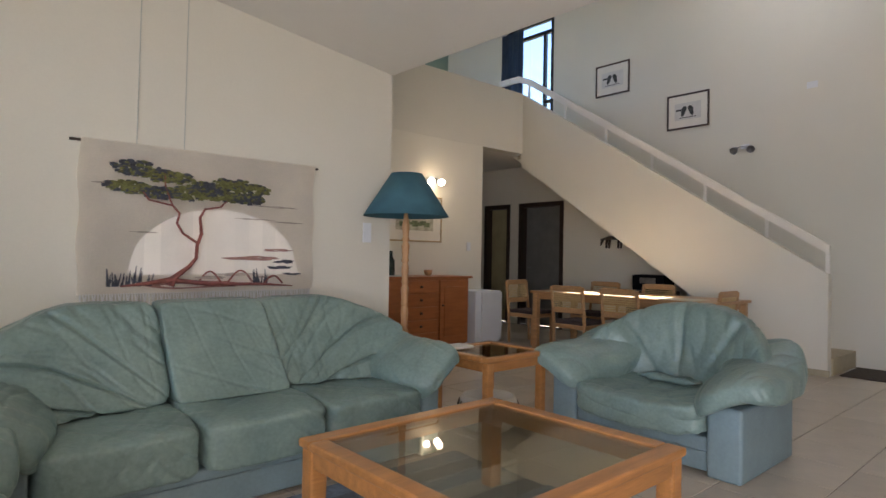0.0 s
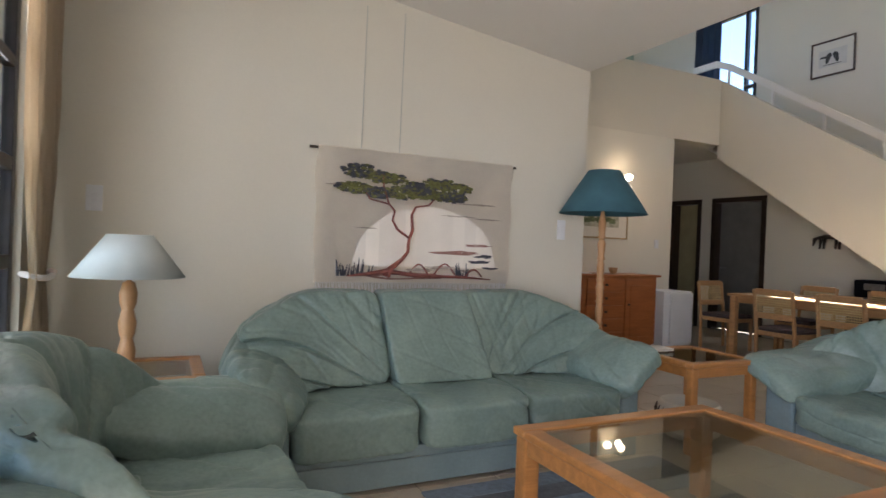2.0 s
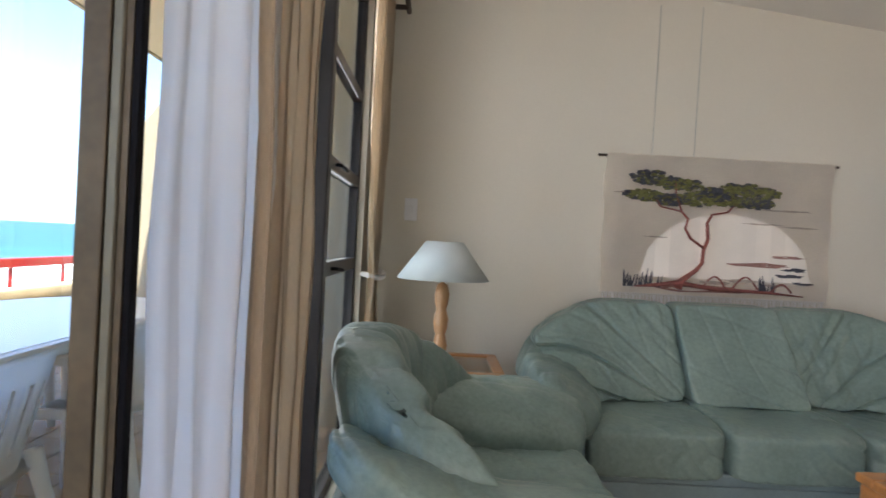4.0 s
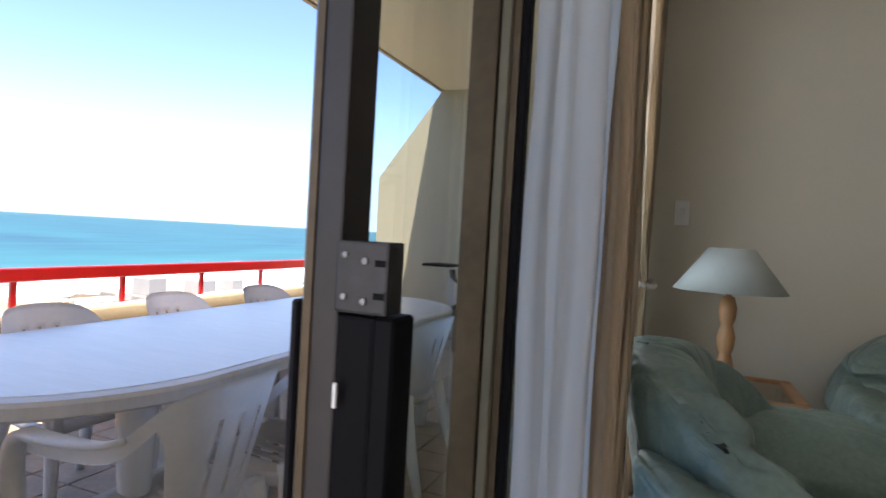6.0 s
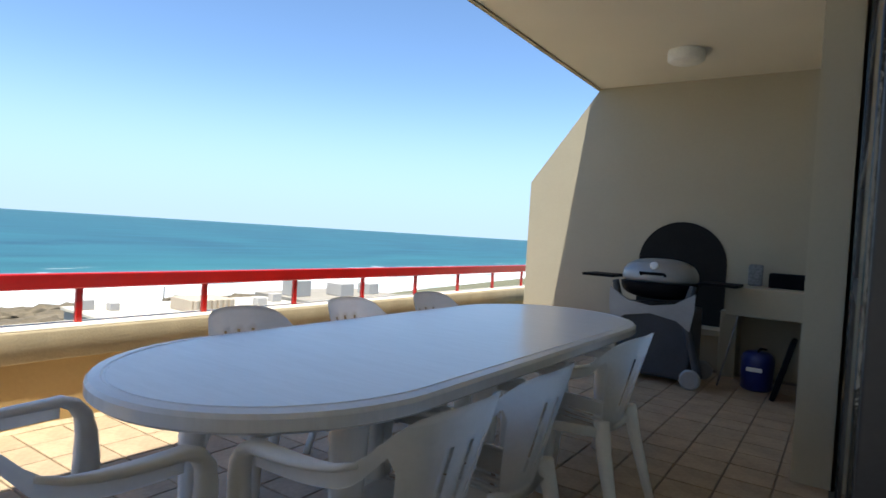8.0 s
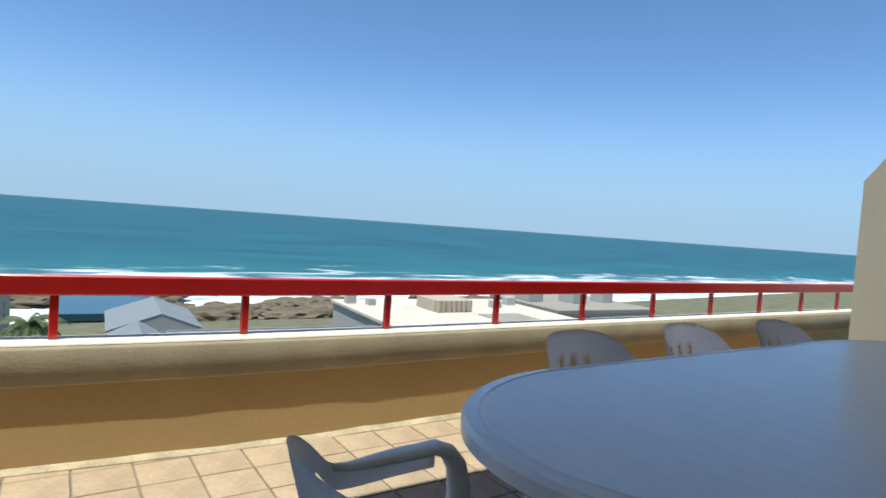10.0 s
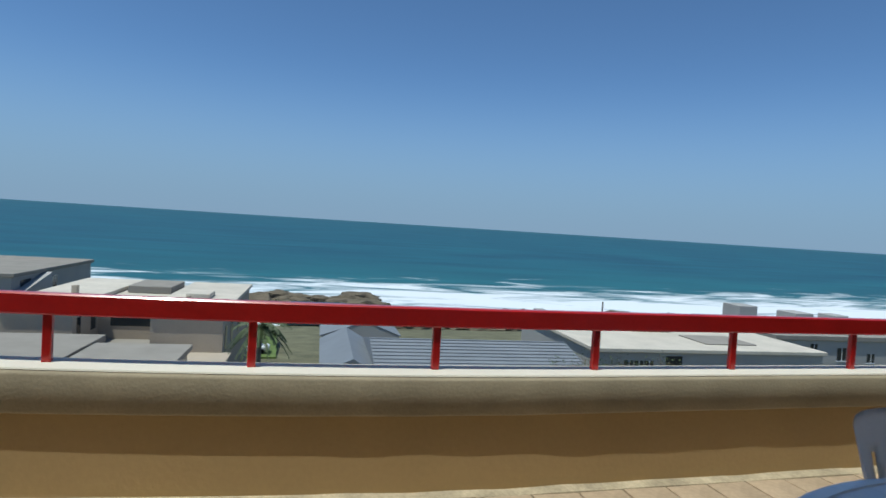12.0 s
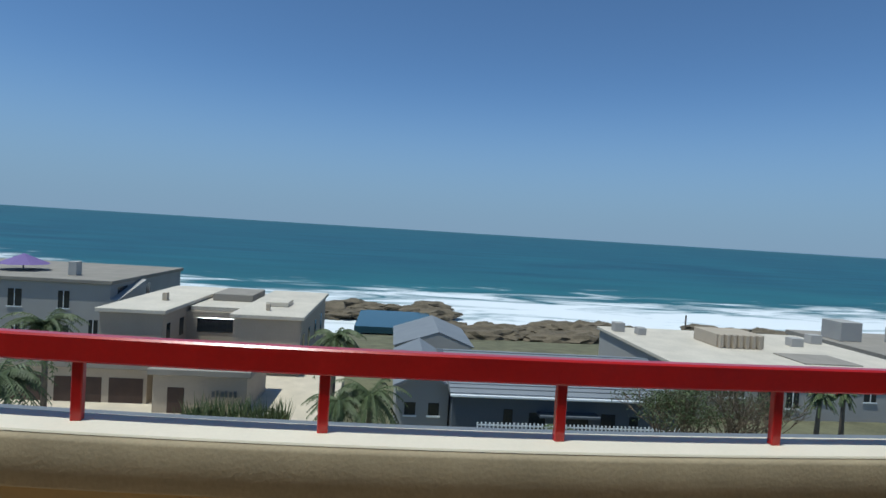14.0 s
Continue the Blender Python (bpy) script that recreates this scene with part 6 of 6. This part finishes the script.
def palm(x, y, z0, h, seed, lean=0.06, spread=1.7, label="tall palm with drooping green fronds"):
    r = random.Random(seed)
    t = thing("palm_tree", label, "palm tree", pose(x, y, z0))
    bm = bmesh.new()
    tube(bm, [(0, 0, 0), (lean * h * 0.3, lean * h * 0.2, h * 0.5), (lean * h, lean * h * 0.4, h)], [0.17, 0.13, 0.11], 8)
    part("trunk", bm, M_BARK, t, smooth=True)
    bm = bmesh.new()
    top = Vector((lean * h, lean * h * 0.4, h))
    for k in range(46):
        a, up = r.random() * 6.283, r.uniform(-0.5, 1.1)
        L = spread * r.uniform(0.75, 1.1)
        pts = []
        for s in range(7):
            q = s / 6
            pts.append(top + Vector((math.cos(a) * L * q, math.sin(a) * L * q, L * (up * q - 0.9 * q * q))))
        tube(bm, pts, [0.02] * 6 + [0.006], 4)
        for s in range(1, 7):
            for m in range(3):
                q = pts[s - 1].lerp(pts[s], m / 3)
                way = (pts[s] - pts[s - 1]).normalized()
                side = way.cross(Vector((0, 0, 1))).normalized()
                for sg in (-1, 1):
                    w = 0.46 * spread / 1.7 * (1 - 0.1 * s)
                    e = q + sg * side * w * 0.8 + way * w * 0.5 - Vector((0, 0, w * r.uniform(0.3, 0.8)))
                    bm.faces.new([bm.verts.new(q), bm.verts.new(q + way * 0.09), bm.verts.new(e)])
    part("crown", bm, M_LEAF, t)
    return t


palm(-32, -15.2, -9.75, 5.6, 1)
palm(-27, -14.2, -9.75, 4.3, 2, 0.02, 2.1, "short palm with feathery fronds")
palm(-33, -1.9, -10.2, 5.8, 3, 0.03, 1.5)
palm(-31, 0.1, -10.0, 3.3, 4, 0.02, 1.9, "broad low palm with dense fronds")
palm(-30.5, -1.3, -10.0, 2.9, 5, -0.05)
palm(-30, 9.3, -9.9, 2.0, 6, 0.0, 1.1, "small palm beside the white fence")
palm(-36, 26.7, -10.4, 3.3, 7, 0.03, 0.9, "scraggy palm with hanging dry fronds")
palm(-36, 28.3, -10.4, 3.4, 8, 0.0, 0.8, "scraggy palm with hanging dry fronds")


def shrub(x, y, z, w, h, seed, leafy, label):
    r = random.Random(seed)
    t = thing("shrub", label, "shrub", pose(x, y, z))
    bm, lf = bmesh.new(), bmesh.new()

    def grow(p, way, L, rad, d):
        e = p + way * L
        tube(bm, [p, (p + e) / 2 + Vector((r.uniform(-0.05, 0.05), r.uniform(-0.05, 0.05), 0)), e], [rad, rad * 0.8, rad * 0.6], 5)
        if d == 0 or rad < 0.012:
            for _ in range(leafy):
                c = e + Vector((r.gauss(0, 0.16), r.gauss(0, 0.16), r.gauss(0, 0.12)))
                a, b = Vector((r.uniform(-1, 1), r.uniform(-1, 1), r.uniform(-0.5, 1))) * 0.09, Vector((r.uniform(-1, 1), r.uniform(-1, 1), r.uniform(-1, 1))) * 0.07
                lf.faces.new([lf.verts.new(c), lf.verts.new(c + a), lf.verts.new(c + a + b)])
            return
        for _ in range(3):
            q = (way + Vector((r.uniform(-0.8, 0.8), r.uniform(-0.8, 0.8), r.uniform(-0.1, 0.5)))).normalized()
            grow(e, q, L * r.uniform(0.6, 0.85), rad * 0.62, d - 1)
    for k in range(6):
        a = k * 1.05 + r.random()
        grow(Vector((0.25 * math.cos(a), 0.25 * math.sin(a), 0)), Vector((0.5 * w / h * math.cos(a), 0.8 * w / h * math.sin(a), 1)).normalized(), h * 0.36, 0.07, 4)
    part("stem_work", bm, M_TWIG, t)
    if leafy:
        part("crown", lf, M_LEAF, t)
    return t


shrub(-28, 13.6, -9.4, 1.6, 4.0, 21, 16, "green leafy shrub beside the fence")
shrub(-28, 15.6, -9.4, 2.4, 4.6, 22, 3, "bare branched coastal shrub")
shrub(-28, 17.2, -9.4, 2.0, 4.0, 23, 2, "bare branched coastal shrub")
bm = bmesh.new()
r = random.Random(31)
for k in range(700):
    x, y = -34.3 + r.uniform(-0.9, 0.9), -9.6 + 5.3 * r.random()
    a, L = r.random() * 6.283, r.uniform(0.8, 1.3)
    base = Vector((x, y, -9.72))
    tip = base + Vector((0.5 * L * math.cos(a), 0.5 * L * math.sin(a), L * 1.25))
    s = Vector((-math.sin(a), math.cos(a), 0)) * 0.06
    bm.faces.new([bm.verts.new(base - s), bm.verts.new(base + s), bm.verts.new(tip)])
tagged(part("spiky_plants", bm, M_LEAF), "green spiky agave bed beside the driveway", "plants", "", "stuff")

# the streets below run at a slight angle to the balcony
TURN = Matrix.Translation((-2.8, 0.85, 0)) @ Matrix.Rotation(radians(-3.2), 4, 'Z') @ Matrix.Translation((2.8, -0.85, 0))
for ob in scene.objects:
    if ob.name not in BEFORE_STREETS and ob.parent is None and not ob.name.startswith(("ground", "water")):
        ob.matrix_basis = TURN @ ob.matrix_basis

# distant glowing sheet: sea haze above the horizon painted as emission
M_HAZE = bpy.data.materials.new("glowing_haze")
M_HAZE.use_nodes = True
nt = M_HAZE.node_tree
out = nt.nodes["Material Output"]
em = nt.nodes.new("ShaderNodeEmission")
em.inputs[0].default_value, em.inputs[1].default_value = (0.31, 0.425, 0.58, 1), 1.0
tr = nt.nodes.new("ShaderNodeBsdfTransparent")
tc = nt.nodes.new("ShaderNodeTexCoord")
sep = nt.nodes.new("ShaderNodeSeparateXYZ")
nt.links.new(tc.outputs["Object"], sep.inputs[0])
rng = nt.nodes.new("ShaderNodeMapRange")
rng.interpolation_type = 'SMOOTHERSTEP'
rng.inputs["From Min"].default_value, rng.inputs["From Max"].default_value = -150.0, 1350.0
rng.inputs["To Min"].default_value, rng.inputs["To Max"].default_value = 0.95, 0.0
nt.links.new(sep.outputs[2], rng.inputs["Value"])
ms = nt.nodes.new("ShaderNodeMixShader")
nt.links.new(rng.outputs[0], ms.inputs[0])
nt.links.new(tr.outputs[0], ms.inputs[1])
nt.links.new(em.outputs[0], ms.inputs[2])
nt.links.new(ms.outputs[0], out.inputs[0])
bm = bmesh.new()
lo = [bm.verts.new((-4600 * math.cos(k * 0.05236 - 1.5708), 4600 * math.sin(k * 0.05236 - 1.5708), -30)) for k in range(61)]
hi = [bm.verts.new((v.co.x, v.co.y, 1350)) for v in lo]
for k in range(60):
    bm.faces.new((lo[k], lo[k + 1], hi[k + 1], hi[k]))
structure("backdrop", bm, M_HAZE, "glowing pale blue backdrop painted as haze over the distant sea", True)

# ---------- floor tiles ----------


def tile_floor(name, parent_label, x0, x1, y0, y1, size, gap, thick, material, rng, near, z=0.0, jitter=0.0015):
    """Square tiles; those inside near (x0, x1, y0, y1) are parts, the rest one joined part."""
    holder = thing(name, parent_label, "floor", kind="structure")
    bm = bmesh.new()
    s = size - gap
    box(bm, -s / 2, s / 2, -s / 2, s / 2, -thick, 0)
    bmesh.ops.bevel(bm, geom=[e for e in bm.edges if all(v.co.z > -0.001 for v in e.verts)], offset=0.0025, segments=1, affect='EDGES')
    me = bpy.data.meshes.new("tile")
    bm.to_mesh(me)
    bm.free()
    me.materials.append(material)
    rest = bmesh.new()
    count = 0
    for i in range(int((x1 - x0) / size) + 1):
        for j in range(int((y1 - y0) / size) + 1):
            cx, cy = x0 + (i + 0.5) * size, y0 + (j + 0.5) * size
            if cx + s / 2 > x1 + 0.01 or cy + s / 2 > y1 + 0.01:
                continue
            dz = z + rng.uniform(-jitter, 0)
            if near[0] <= cx <= near[1] and near[2] <= cy <= near[3] and count < 300:
                ob = new("tile", me)
                ob.parent = holder
                ob.location = (cx, cy, dz)
                count += 1
            else:
                box(rest, cx - s / 2, cx + s / 2, cy - s / 2, cy + s / 2, dz - thick, dz)
    tagged(part("far_tiles", rest, material, holder), kind="stuff")
    return holder


tile_floor("floor", "glossy beige ceramic floor tiles with dark joints", -1.36, 7.5, -3.4, 9.5, 0.44, 0.006, 0.012, M_FLOOR, random.Random(1), (0.0, 7.5, 0.8, 4.4))
tile_floor("floor_balcony", "brown quarry tiles on the balcony floor", -5.205, -1.46, -6.0, 7.07, 0.234, 0.009, 0.012, M_QUARRY, random.Random(2), (-5.2, -1.46, 0.4, 4.4))
